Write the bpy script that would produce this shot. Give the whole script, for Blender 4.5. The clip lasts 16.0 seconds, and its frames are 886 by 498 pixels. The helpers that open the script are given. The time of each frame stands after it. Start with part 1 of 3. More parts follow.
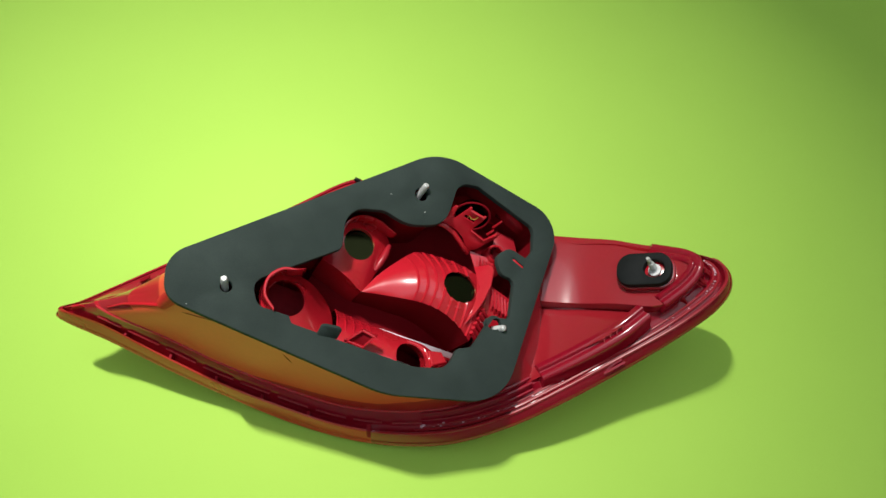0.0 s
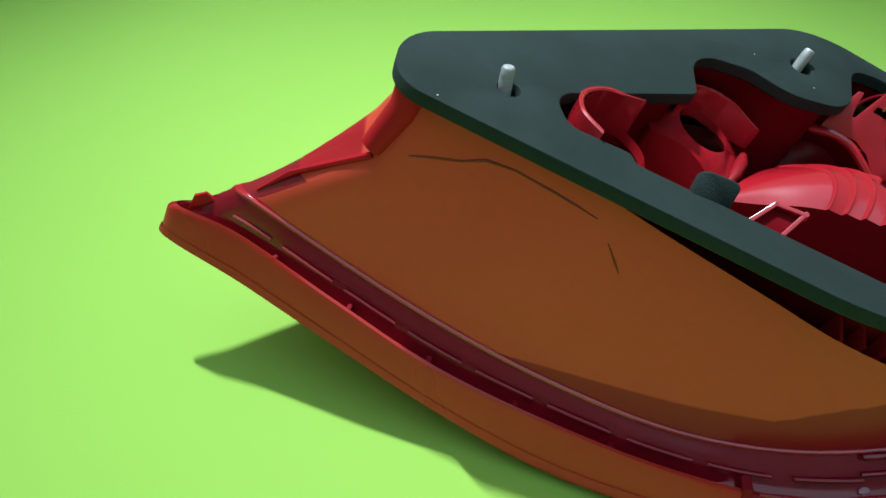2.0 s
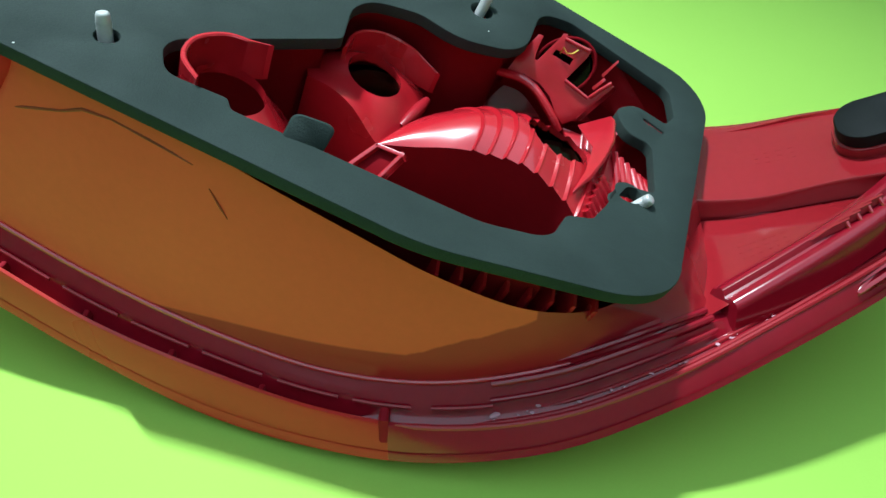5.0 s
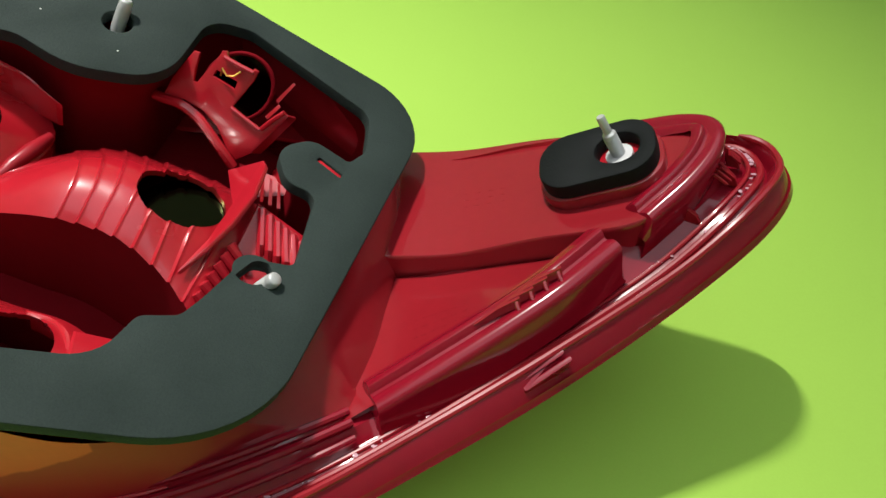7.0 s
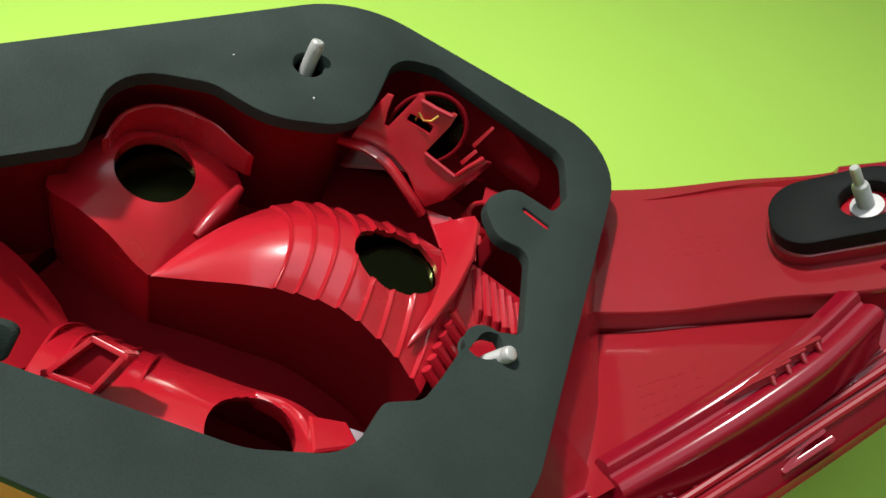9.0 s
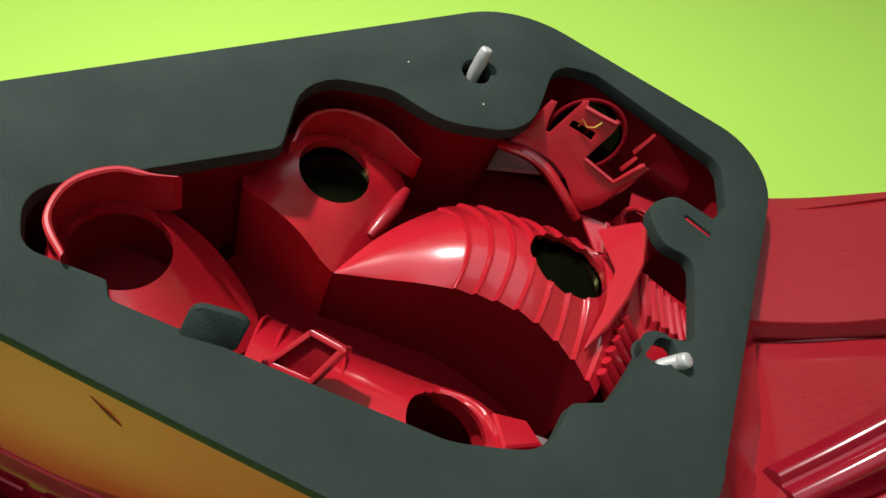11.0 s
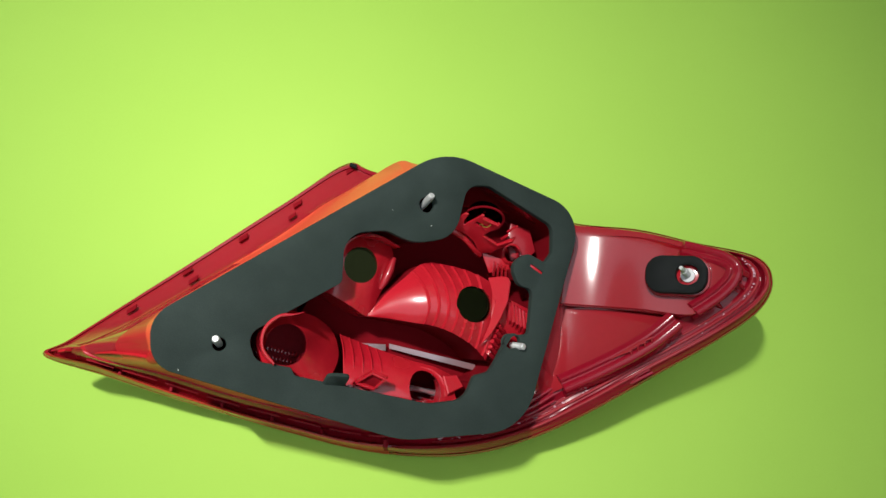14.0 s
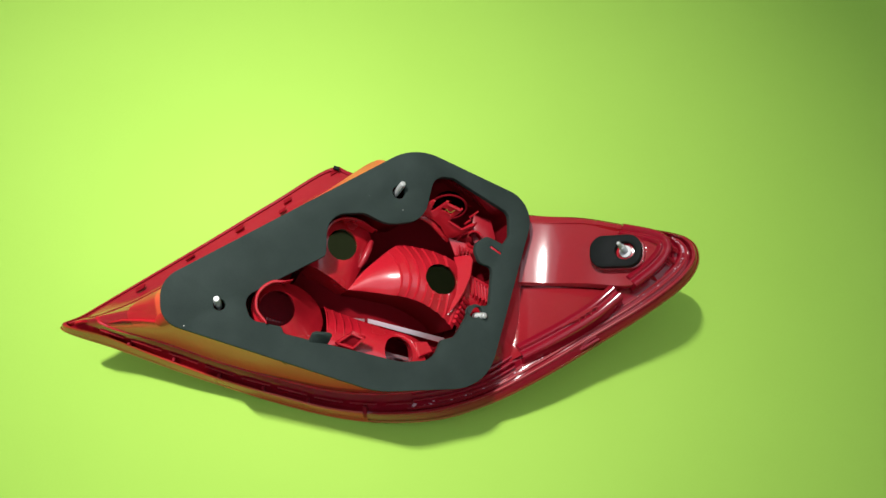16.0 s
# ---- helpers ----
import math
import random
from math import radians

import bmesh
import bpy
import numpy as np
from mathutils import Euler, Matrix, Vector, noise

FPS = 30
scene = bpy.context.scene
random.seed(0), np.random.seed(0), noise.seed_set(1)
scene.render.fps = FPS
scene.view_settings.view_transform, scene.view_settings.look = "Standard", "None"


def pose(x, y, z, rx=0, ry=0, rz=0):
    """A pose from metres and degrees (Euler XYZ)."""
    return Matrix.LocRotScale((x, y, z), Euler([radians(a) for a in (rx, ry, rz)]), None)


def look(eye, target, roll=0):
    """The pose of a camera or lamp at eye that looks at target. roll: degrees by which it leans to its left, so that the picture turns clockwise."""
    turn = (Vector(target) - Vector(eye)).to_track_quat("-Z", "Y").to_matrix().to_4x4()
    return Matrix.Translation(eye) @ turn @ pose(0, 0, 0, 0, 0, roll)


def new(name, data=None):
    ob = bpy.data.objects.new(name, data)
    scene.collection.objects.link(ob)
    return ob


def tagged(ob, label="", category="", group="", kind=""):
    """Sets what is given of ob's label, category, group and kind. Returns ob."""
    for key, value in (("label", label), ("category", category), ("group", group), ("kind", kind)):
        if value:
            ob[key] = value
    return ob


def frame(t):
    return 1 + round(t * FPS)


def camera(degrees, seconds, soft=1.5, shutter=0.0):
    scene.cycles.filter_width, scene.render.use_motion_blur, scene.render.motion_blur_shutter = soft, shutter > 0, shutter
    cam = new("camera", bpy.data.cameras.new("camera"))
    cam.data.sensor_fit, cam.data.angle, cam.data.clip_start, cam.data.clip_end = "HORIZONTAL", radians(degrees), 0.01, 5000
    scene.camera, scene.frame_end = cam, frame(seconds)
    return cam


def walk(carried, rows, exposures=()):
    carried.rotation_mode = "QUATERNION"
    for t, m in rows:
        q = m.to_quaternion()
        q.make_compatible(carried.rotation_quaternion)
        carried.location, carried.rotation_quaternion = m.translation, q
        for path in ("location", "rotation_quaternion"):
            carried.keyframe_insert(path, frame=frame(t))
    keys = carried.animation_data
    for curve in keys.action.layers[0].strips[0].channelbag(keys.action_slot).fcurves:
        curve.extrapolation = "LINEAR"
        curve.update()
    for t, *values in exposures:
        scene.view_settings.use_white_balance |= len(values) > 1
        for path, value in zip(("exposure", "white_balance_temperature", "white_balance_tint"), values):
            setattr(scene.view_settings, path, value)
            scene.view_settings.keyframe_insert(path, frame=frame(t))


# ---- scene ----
cam = camera(63.3, 16.0)
PATH = [
    (0, (-0.003, 0.014, 0.579), (0.132, 0.885, -1.216), 9.8),
    (0.5, (-0.046, 0.016, 0.505), (0.143, 0.959, -1.248), 10.2),
    (1, (-0.066, 0.011, 0.361), (-0.039, 1.234, -1.221), 4.3),
    (1.5, (-0.107, 0.005, 0.274), (-0.253, 1.488, -1.06), 1.5),
    (2, (-0.116, -0.021, 0.246), (-0.231, 1.512, -1.034), 1.8),
    (2.5, (-0.098, -0.025, 0.249), (-0.223, 1.54, -0.991), 1.2),
    (3, (-0.081, -0.028, 0.252), (-0.155, 1.513, -1.021), 1.5),
    (5.5, (0.025, -0.015, 0.249), (0.117, 1.437, -1.124), 4.7),
    (6, (0.064, 0.011, 0.249), (0.195, 1.44, -1.143), 5.6),
    (6.5, (0.097, 0.033, 0.247), (0.266, 1.414, -1.19), 6.8),
    (7, (0.112, 0.05, 0.255), (0.285, 1.381, -1.228), 6.7),
    (7.5, (0.117, 0.083, 0.278), (0.306, 1.358, -1.251), 6.1),
    (8, (0.111, 0.088, 0.268), (0.283, 1.349, -1.274), 5.4),
    (8.5, (0.083, 0.088, 0.259), (0.223, 1.357, -1.281), 4.5),
    (9, (0.05, 0.084, 0.255), (0.149, 1.372, -1.271), 4.0),
    (9.5, (0.031, 0.078, 0.257), (0.031, 1.372, -1.268), 1.7),
    (9.7, (0.021, 0.077, 0.256), (0.035, 1.381, -1.261), 2.5),
    (11.8, (0.007, 0.095, 0.274), (-0.079, 1.296, -1.323), -1.1),
    (12, (0.004, 0.118, 0.299), (0.007, 1.115, -1.435), 1.4),
    (12.5, (0.014, 0.153, 0.389), (0.054, 0.707, -1.532), 3.3),
    (13, (0.013, 0.18, 0.47), (0.041, 0.571, -1.491), 3.6),
    (13.5, (-0.001, 0.179, 0.528), (0.079, 0.504, -1.444), 12.9),
    (14, (-0.002, 0.157, 0.573), (0.115, 0.577, -1.379), 13.4),
    (14.5, (-0.005, 0.124, 0.603), (0.093, 0.658, -1.322), 8.0),
    (15, (-0.007, 0.109, 0.614), (0.104, 0.681, -1.3), 8.9),
    (15.5, (0.004, 0.101, 0.636), (0.108, 0.665, -1.28), 7.7),
    (16, (0.005, 0.078, 0.631), (0.161, 0.668, -1.273), 12.0),
]
walk(cam, [(t, look(eye, target, roll)) for t, eye, target, roll in PATH],
     [(0.0, -0.06, 6400, 9), (0.7, -0.03, 6400, 9), (1.1, -0.05, 5900, 8), (1.5, 0.0, 5600, 6), (2.0, -0.12, 5300, 0), (2.5, -0.03, 5350, 1), (3.2, 0.15, 5350, 1), (5.5, 0.38, 5250, -4), (6.5, 0.22, 6000, 4), (7.2, 0.12, 6500, 9), (9.4, 0.12, 6450, 9), (11.9, 0.0, 6500, 10), (12.8, -0.05, 6450, 10), (14.0, -0.18, 6300, 9), (14.9, -0.2, 6300, 9), (15.4, -0.05, 6300, 9), (16.0, 0.0, 6300, 9)])

# ---- world and light ----
world = bpy.data.worlds.new("room_light")
scene.world = world
world.use_nodes = True
world.node_tree.nodes["Background"].inputs[0].default_value = (0.86, 0.93, 1.0, 1)
world.node_tree.nodes["Background"].inputs[1].default_value = 0.97

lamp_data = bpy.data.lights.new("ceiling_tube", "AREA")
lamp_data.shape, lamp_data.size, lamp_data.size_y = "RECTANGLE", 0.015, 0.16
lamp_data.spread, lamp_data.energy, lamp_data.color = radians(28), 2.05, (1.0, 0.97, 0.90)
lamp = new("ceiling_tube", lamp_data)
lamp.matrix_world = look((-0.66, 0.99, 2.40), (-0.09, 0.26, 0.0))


# ---- materials ----
def material(name, colour, rough=0.4, metal=0.0, grain=400.0, vary=0.12, bump=0.05, stain=8.0, coat=0.0, spec=0.5, second=None, coat_rough=0.06):
    m = bpy.data.materials.new(name)
    m.use_nodes = True
    nt = m.node_tree
    b = nt.nodes["Principled BSDF"]
    b.inputs["Roughness"].default_value = rough
    b.inputs["Metallic"].default_value = metal
    b.inputs["Coat Weight"].default_value = coat
    b.inputs["Coat Roughness"].default_value = coat_rough
    b.inputs["Specular IOR Level"].default_value = spec
    geo = nt.nodes.new("ShaderNodeNewGeometry")
    fine = nt.nodes.new("ShaderNodeTexNoise")
    fine.inputs["Scale"].default_value, fine.inputs["Detail"].default_value = grain, 4
    broad = nt.nodes.new("ShaderNodeTexNoise")
    broad.inputs["Scale"].default_value, broad.inputs["Detail"].default_value = stain, 3
    nt.links.new(geo.outputs["Position"], fine.inputs["Vector"])
    nt.links.new(geo.outputs["Position"], broad.inputs["Vector"])
    mixa = nt.nodes.new("ShaderNodeMix")
    mixa.data_type = "RGBA"
    other = second or tuple(c * (1 - vary * 2) for c in colour)
    mixa.inputs["A"].default_value = (*colour, 1)
    mixa.inputs["B"].default_value = (*other, 1)
    nt.links.new(broad.outputs["Fac"], mixa.inputs["Factor"])
    hsv = nt.nodes.new("ShaderNodeHueSaturation")
    ramp = nt.nodes.new("ShaderNodeMapRange")
    ramp.inputs["To Min"].default_value, ramp.inputs["To Max"].default_value = 1 - vary, 1 + vary
    nt.links.new(fine.outputs["Fac"], ramp.inputs["Value"])
    nt.links.new(ramp.outputs["Result"], hsv.inputs["Value"])
    nt.links.new(mixa.outputs["Result"], hsv.inputs["Color"])
    nt.links.new(hsv.outputs["Color"], b.inputs["Base Color"])
    rr = nt.nodes.new("ShaderNodeMapRange")
    rr.inputs["To Min"].default_value, rr.inputs["To Max"].default_value = rough * 0.8, min(1, rough * 1.25)
    nt.links.new(broad.outputs["Fac"], rr.inputs["Value"])
    nt.links.new(rr.outputs["Result"], b.inputs["Roughness"])
    bp = nt.nodes.new("ShaderNodeBump")
    bp.inputs["Strength"].default_value, bp.inputs["Distance"].default_value = bump, 0.001
    nt.links.new(fine.outputs["Fac"], bp.inputs["Height"])
    nt.links.new(bp.outputs["Normal"], b.inputs["Normal"])
    return m


M_PAPER = material("green_paper", (0.42, 0.69, 0.10), 0.75, grain=900, vary=0.03, bump=0.04, stain=3, second=(0.37, 0.62, 0.085), spec=0.2)
M_RED = material("red_plastic", (0.48, 0.007, 0.024), 0.25, grain=300, vary=0.08, bump=0.012, stain=35, coat=0.8, spec=0.6, second=(0.50, 0.016, 0.022), coat_rough=0.09)
M_LENS = material("red_lens", (0.30, 0.006, 0.020), 0.16, grain=250, vary=0.08, bump=0.015, stain=20, spec=0.45, coat=0.3, coat_rough=0.06)
M_ORANGE = material("amber_plastic", (0.74, 0.086, 0.044), 0.32, grain=260, vary=0.06, bump=0.03, stain=14, second=(0.66, 0.070, 0.036), spec=0.32)
M_LIP = material("orange_lens", (0.52, 0.034, 0.022), 0.28, grain=260, vary=0.06, bump=0.02, stain=14, second=(0.46, 0.026, 0.020), spec=0.35)
M_FOAM = material("black_foam", (0.031, 0.047, 0.041), 0.85, grain=1500, vary=0.25, bump=0.25, stain=30, spec=0.3)
M_PAD = material("black_rubber", (0.004, 0.006, 0.006), 0.7, grain=1500, vary=0.2, bump=0.2, stain=30, spec=0.25)
M_STEEL = material("zinc_steel", (0.70, 0.70, 0.68), 0.42, 0.35, grain=800, vary=0.1, bump=0.1, stain=200)
# the red plastic again, darkened to carry shade in recesses
M_SHADED = material("shaded_red_plastic", (0.21, 0.005, 0.011), 0.75, grain=300, vary=0.08, bump=0.03, stain=25, spec=0.04)
M_WING = material("wing_red_plastic", (0.33, 0.014, 0.022), 0.14, grain=260, vary=0.07, bump=0.012, stain=18, spec=0.5, coat=0.7, coat_rough=0.08)
M_SCORE = material("scored_plastic", (0.30, 0.038, 0.016), 0.45)
M_SPECK = material("white_lint", (0.8, 0.8, 0.75), 0.8)
M_GLUE = material("glinting_glue", (0.72, 0.42, 0.48), 0.08, grain=500, vary=0.1)
M_WASHER = material("white_nylon", (0.8, 0.78, 0.78), 0.4)
M_BRASS = material("brass_wire", (0.7, 0.42, 0.08), 0.3, 0.8)
# near-black metal that puts shade into the openings
M_HOLE_SHADE = material("hole_shade_metal", (0.028, 0.032, 0.012), 0.16, 1.0, grain=200, vary=0.1, bump=0.02)
M_MOULD = material("moulded_red_plastic", (0.36, 0.012, 0.022), 0.30, grain=260, vary=0.08, bump=0.02, stain=20, spec=0.35, coat=0.2, coat_rough=0.10)
M_DULL = material("matt_red_plastic", (0.52, 0.012, 0.022), 0.5, grain=300, vary=0.08, bump=0.03, stain=30, spec=0.12)
M_FLOOR = material("dull_red_lens", (0.30, 0.008, 0.020), 0.6, grain=400, vary=0.15, bump=0.1, stain=40, spec=0.12)
M_BLOCKER = material("blocker_grey", (0.52, 0.51, 0.49), 0.8, grain=60, vary=0.04, bump=0.05, stain=1.5)
# pale metal that puts lamp reflections into the ridges' colour
M_GLINT = material("pale_glint_metal", (0.70, 0.56, 0.60), 0.30, 0.7, grain=200, vary=0.05, bump=0.01)


def side_material():
    """Amber and red plastic that meet along a slanting line on the housing's side."""
    m = M_ORANGE.copy()
    m.name = "amber_and_red_side"
    nt = m.node_tree
    b = nt.nodes["Principled BSDF"]
    old = b.inputs["Base Color"].links[0].from_socket
    geo = nt.nodes.new("ShaderNodeNewGeometry")
    dot = nt.nodes.new("ShaderNodeVectorMath")
    dot.operation = "DOT_PRODUCT"
    dot.inputs[1].default_value = (-1.0, 0.0, 2.1)
    nt.links.new(geo.outputs["Position"], dot.inputs[0])
    rag = nt.nodes.new("ShaderNodeTexNoise")
    rag.inputs["Scale"].default_value = 160
    nt.links.new(geo.outputs["Position"], rag.inputs["Vector"])
    add = nt.nodes.new("ShaderNodeMath")
    add.operation = "MULTIPLY_ADD"
    add.inputs[1].default_value = 0.006
    nt.links.new(rag.outputs["Fac"], add.inputs[0])
    nt.links.new(dot.outputs["Value"], add.inputs[2])
    split = nt.nodes.new("ShaderNodeSeparateXYZ")
    nt.links.new(geo.outputs["Position"], split.inputs["Vector"])
    flat = nt.nodes.new("ShaderNodeMath")
    flat.operation = "MULTIPLY_ADD"
    flat.inputs[1].default_value, flat.inputs[2].default_value = 2.1, 0.0135
    nt.links.new(split.outputs["Z"], flat.inputs[0])
    both = nt.nodes.new("ShaderNodeMath")
    both.operation = "MINIMUM"
    nt.links.new(flat.outputs["Value"], both.inputs[0])
    nt.links.new(add.outputs["Value"], both.inputs[1])
    side = nt.nodes.new("ShaderNodeMath")
    side.operation = "MULTIPLY_ADD"
    side.inputs[1].default_value, side.inputs[2].default_value = -3.0, 0.205
    nt.links.new(split.outputs["X"], side.inputs[0])
    least = nt.nodes.new("ShaderNodeMath")
    least.operation = "MINIMUM"
    nt.links.new(both.outputs["Value"], least.inputs[0])
    nt.links.new(side.outputs["Value"], least.inputs[1])
    cut = nt.nodes.new("ShaderNodeMapRange")
    cut.inputs["From Min"].default_value, cut.inputs["From Max"].default_value = 0.1015, 0.1035
    nt.links.new(least.outputs["Value"], cut.inputs["Value"])
    mix = nt.nodes.new("ShaderNodeMix")
    mix.data_type = "RGBA"
    mix.inputs["A"].default_value = (0.36, 0.012, 0.022, 1)
    nt.links.new(cut.outputs["Result"], mix.inputs["Factor"])
    nt.links.new(old, mix.inputs["B"])
    # a red corner above the ledge at the pointed end
    edge = nt.nodes.new("ShaderNodeVectorMath")
    edge.operation = "DOT_PRODUCT"
    edge.inputs[1].default_value = (0.18, 1.0, 0.0)
    nt.links.new(geo.outputs["Position"], edge.inputs[0])
    over = nt.nodes.new("ShaderNodeMapRange")
    over.inputs["From Min"].default_value, over.inputs["From Max"].default_value = 0.1641, 0.1646
    nt.links.new(edge.outputs["Value"], over.inputs["Value"])
    past = nt.nodes.new("ShaderNodeMapRange")
    past.inputs["From Min"].default_value, past.inputs["From Max"].default_value = -0.1620, -0.1632
    nt.links.new(split.outputs["X"], past.inputs["Value"])
    corner = nt.nodes.new("ShaderNodeMath")
    corner.operation = "MULTIPLY"
    nt.links.new(over.outputs["Result"], corner.inputs[0])
    nt.links.new(past.outputs["Result"], corner.inputs[1])
    last = nt.nodes.new("ShaderNodeMix")
    last.data_type = "RGBA"
    last.inputs["B"].default_value = (0.42, 0.016, 0.022, 1)
    nt.links.new(corner.outputs["Value"], last.inputs["Factor"])
    nt.links.new(mix.outputs["Result"], last.inputs["A"])
    nt.links.new(last.outputs["Result"], b.inputs["Base Color"])
    return m


M_SIDE = side_material()

# ---- geometry helpers ----
LO = Vector((-0.0187, 0.2289, 0.1116))
LW = Vector((0.2913, -0.0983, 0.9516)).normalized()
LU = (Vector((1, 0, 0)) - LW * LW.x).normalized()
LV = LW.cross(LU)


def lam(u, v, w=0.0):
    """Millimetres in the plane of the foam gasket (w up from its top) to the world."""
    return LO + (LU * u + LV * v + LW * w) * 0.001


def spline(pts, per, closed=False):
    """A smooth curve through pts, with per points to each stretch."""
    pts = [Vector(p) for p in pts]
    n, out = len(pts), []
    for i in range(n if closed else n - 1):
        a, b, c, d = (pts[j % n] if closed else pts[min(max(j, 0), n - 1)] for j in (i - 1, i, i + 1, i + 2))
        for k in range(per):
            t = k / per
            out.append(0.5 * ((2 * b) + (c - a) * t + (2 * a - 5 * b + 4 * c - d) * t * t + (3 * b - a - 3 * c + d) * t ** 3))
    if not closed:
        out.append(pts[-1])
    return out


def rounded(corners, seg=7):
    """A closed outline with rounded corners (x, y, radius)."""
    out, n = [], len(corners)
    for i in range(n):
        p = Vector(corners[i][:2])
        a = (Vector(corners[i - 1][:2]) - p)
        b = (Vector(corners[(i + 1) % n][:2]) - p)
        la, lb = a.length, b.length
        a.normalize(), b.normalize()
        half = a.angle(b) / 2
        if half > 1.55 or corners[i][2] <= 0:
            out.append(p)
            continue
        reach = min(corners[i][2] / math.tan(half), la * 0.49, lb * 0.49)
        s, e = p + a * reach, p + b * reach
        for k in range(seg + 1):
            t = k / seg
            # quadratic with a circle-like weight
            wgt = math.sin(half)
            den = (1 - t) ** 2 + 2 * wgt * t * (1 - t) + t * t
            out.append(((1 - t) ** 2 * s + 2 * wgt * t * (1 - t) * p + t * t * e) / den)
    return out


def inset(loop, d):
    """A closed 2D outline moved by d to its left (inwards where it runs counterclockwise)."""
    n, out = len(loop), []
    for i in range(n):
        a, b, c = loop[i - 1], loop[i], loop[(i + 1) % n]
        t1, t2 = (b - a).normalized(), (c - b).normalized()
        t = (t1 + t2).normalized()
        nrm = Vector((-t.y, t.x))
        k = max(0.35, t.dot(t2))
        out.append(b + nrm * d / k)
    return out


def area2(loop):
    return sum(loop[i - 1].x * loop[i].y - loop[i].x * loop[i - 1].y for i in range(len(loop)))


def strip(bm, a, b, closed=True, flip=False, mat=0):
    n = len(a)
    for i in range(n if closed else n - 1):
        j = (i + 1) % n
        q = (a[i], a[j], b[j], b[i])
        f = bm.faces.new(q[::-1] if flip else q)
        f.smooth, f.material_index = True, mat


def loft(curves, closed=True, flip=False, cap_first=False, cap_last=False):
    """A skin over curves that have equally many points."""
    bm = bmesh.new()
    rows = [[bm.verts.new(p) for p in c] for c in curves]
    for a, b in zip(rows, rows[1:]):
        strip(bm, a, b, closed, flip)
    if cap_first:
        bm.faces.new(rows[0] if flip else rows[0][::-1])
    if cap_last:
        bm.faces.new(rows[-1][::-1] if flip else rows[-1])
    bmesh.ops.recalc_face_normals(bm, faces=bm.faces)
    return bm


def plate(outer, holes, top, bottom, to_world, chamfer=0.7):
    """A flat plate with holes and softened edges; outlines in millimetres."""
    bm = bmesh.new()
    outer = outer if area2(outer) > 0 else outer[::-1]
    holes = [h if area2(h) < 0 else h[::-1] for h in holes]
    ends = {top: [], bottom: []}
    for loop in (outer, *holes):
        small = inset(loop, chamfer)
        rows = []
        for pts, w in ((small, top), (inset(loop, chamfer * 0.3), top - chamfer * 0.3), (loop, top - chamfer), (loop, bottom + chamfer), (small, bottom)):
            rows.append([bm.verts.new(to_world(p.x, p.y, w)) for p in pts])
        for a, b in zip(rows, rows[1:]):
            strip(bm, a, b)
        ends[top].append(rows[0])
        ends[bottom].append(rows[-1])
    for loops in ends.values():
        edges = []
        for vs in loops:
            edges += [bm.edges.get((vs[i - 1], vs[i])) or bm.edges.new((vs[i - 1], vs[i])) for i in range(len(vs))]
        bmesh.ops.triangle_fill(bm, use_beauty=True, use_dissolve=False, edges=edges)
    bmesh.ops.recalc_face_normals(bm, faces=bm.faces)
    return bm


def tube(path, radii, seg=12, caps=True):
    """A round bar along path; radii one number or one for each point."""
    path = [Vector(p) for p in path]
    if not isinstance(radii, (list, tuple)):
        radii = [radii] * len(path)
    bm, rows = bmesh.new(), []
    for i, p in enumerate(path):
        d = (path[min(i + 1, len(path) - 1)] - path[max(i - 1, 0)]).normalized()
        side = d.cross(Vector((0.31, 0.52, 0.79))).normalized()
        up = d.cross(side)
        rows.append([bm.verts.new(p + (side * math.cos(a) + up * math.sin(a)) * radii[i]) for a in (2 * math.pi * k / seg for k in range(seg))])
    for a, b in zip(rows, rows[1:]):
        strip(bm, a, b)
    if caps:
        bm.faces.new(rows[0][::-1])
        bm.faces.new(rows[-1])
    bmesh.ops.recalc_face_normals(bm, faces=bm.faces)
    return bm


def part(name, bm, mat, parent=None, label="", sharp=35):
    me = bpy.data.meshes.new(name)
    for e in bm.edges:
        if len(e.link_faces) == 2 and e.calc_face_angle(0) > radians(sharp):
            e.smooth = False
    for f in bm.faces:
        f.smooth = True
    bm.to_mesh(me)
    bm.free()
    for m in (mat if isinstance(mat, (list, tuple)) else [mat]):
        me.materials.append(m)
    ob = new(name, me)
    if parent:
        ob.parent = parent
        top = parent if parent.parent is None else parent.parent
        if parent == top:
            ob.location = -top.location
    if label:
        ob["label"] = label
    return ob


# ---- setting: green paper, and unseen walls added to shape the light ----
def paper_sheet():
    bm = bmesh.new()
    nx, ny = 120, 120
    rows = []
    for j in range(ny + 1):
        row = []
        for i in range(nx + 1):
            x, y = -1.8 + 3.3 * i / nx, -1.7 + 3.4 * j / ny
            far = min(1, max(0, (math.hypot(x, y - 0.2) - 0.26) / 0.30))
            z = far * (0.016 * noise.noise((x * 4.0, y * 1.3, 3.1)) + 0.004 * noise.noise((x * 7.0 + 0.8 * y, y * 2.2, 1.7)))
            row.append(bm.verts.new((x, y, z)))
        rows.append(row)
    for a, b in zip(rows, rows[1:]):
        strip(bm, a, b, closed=False)
    bmesh.ops.recalc_face_normals(bm, faces=bm.faces)
    ob = part("ground", bm, M_PAPER)
    return tagged(ob, "bright lime green paper sheet spread flat under the lamp", "paper", kind="structure")


paper_sheet()


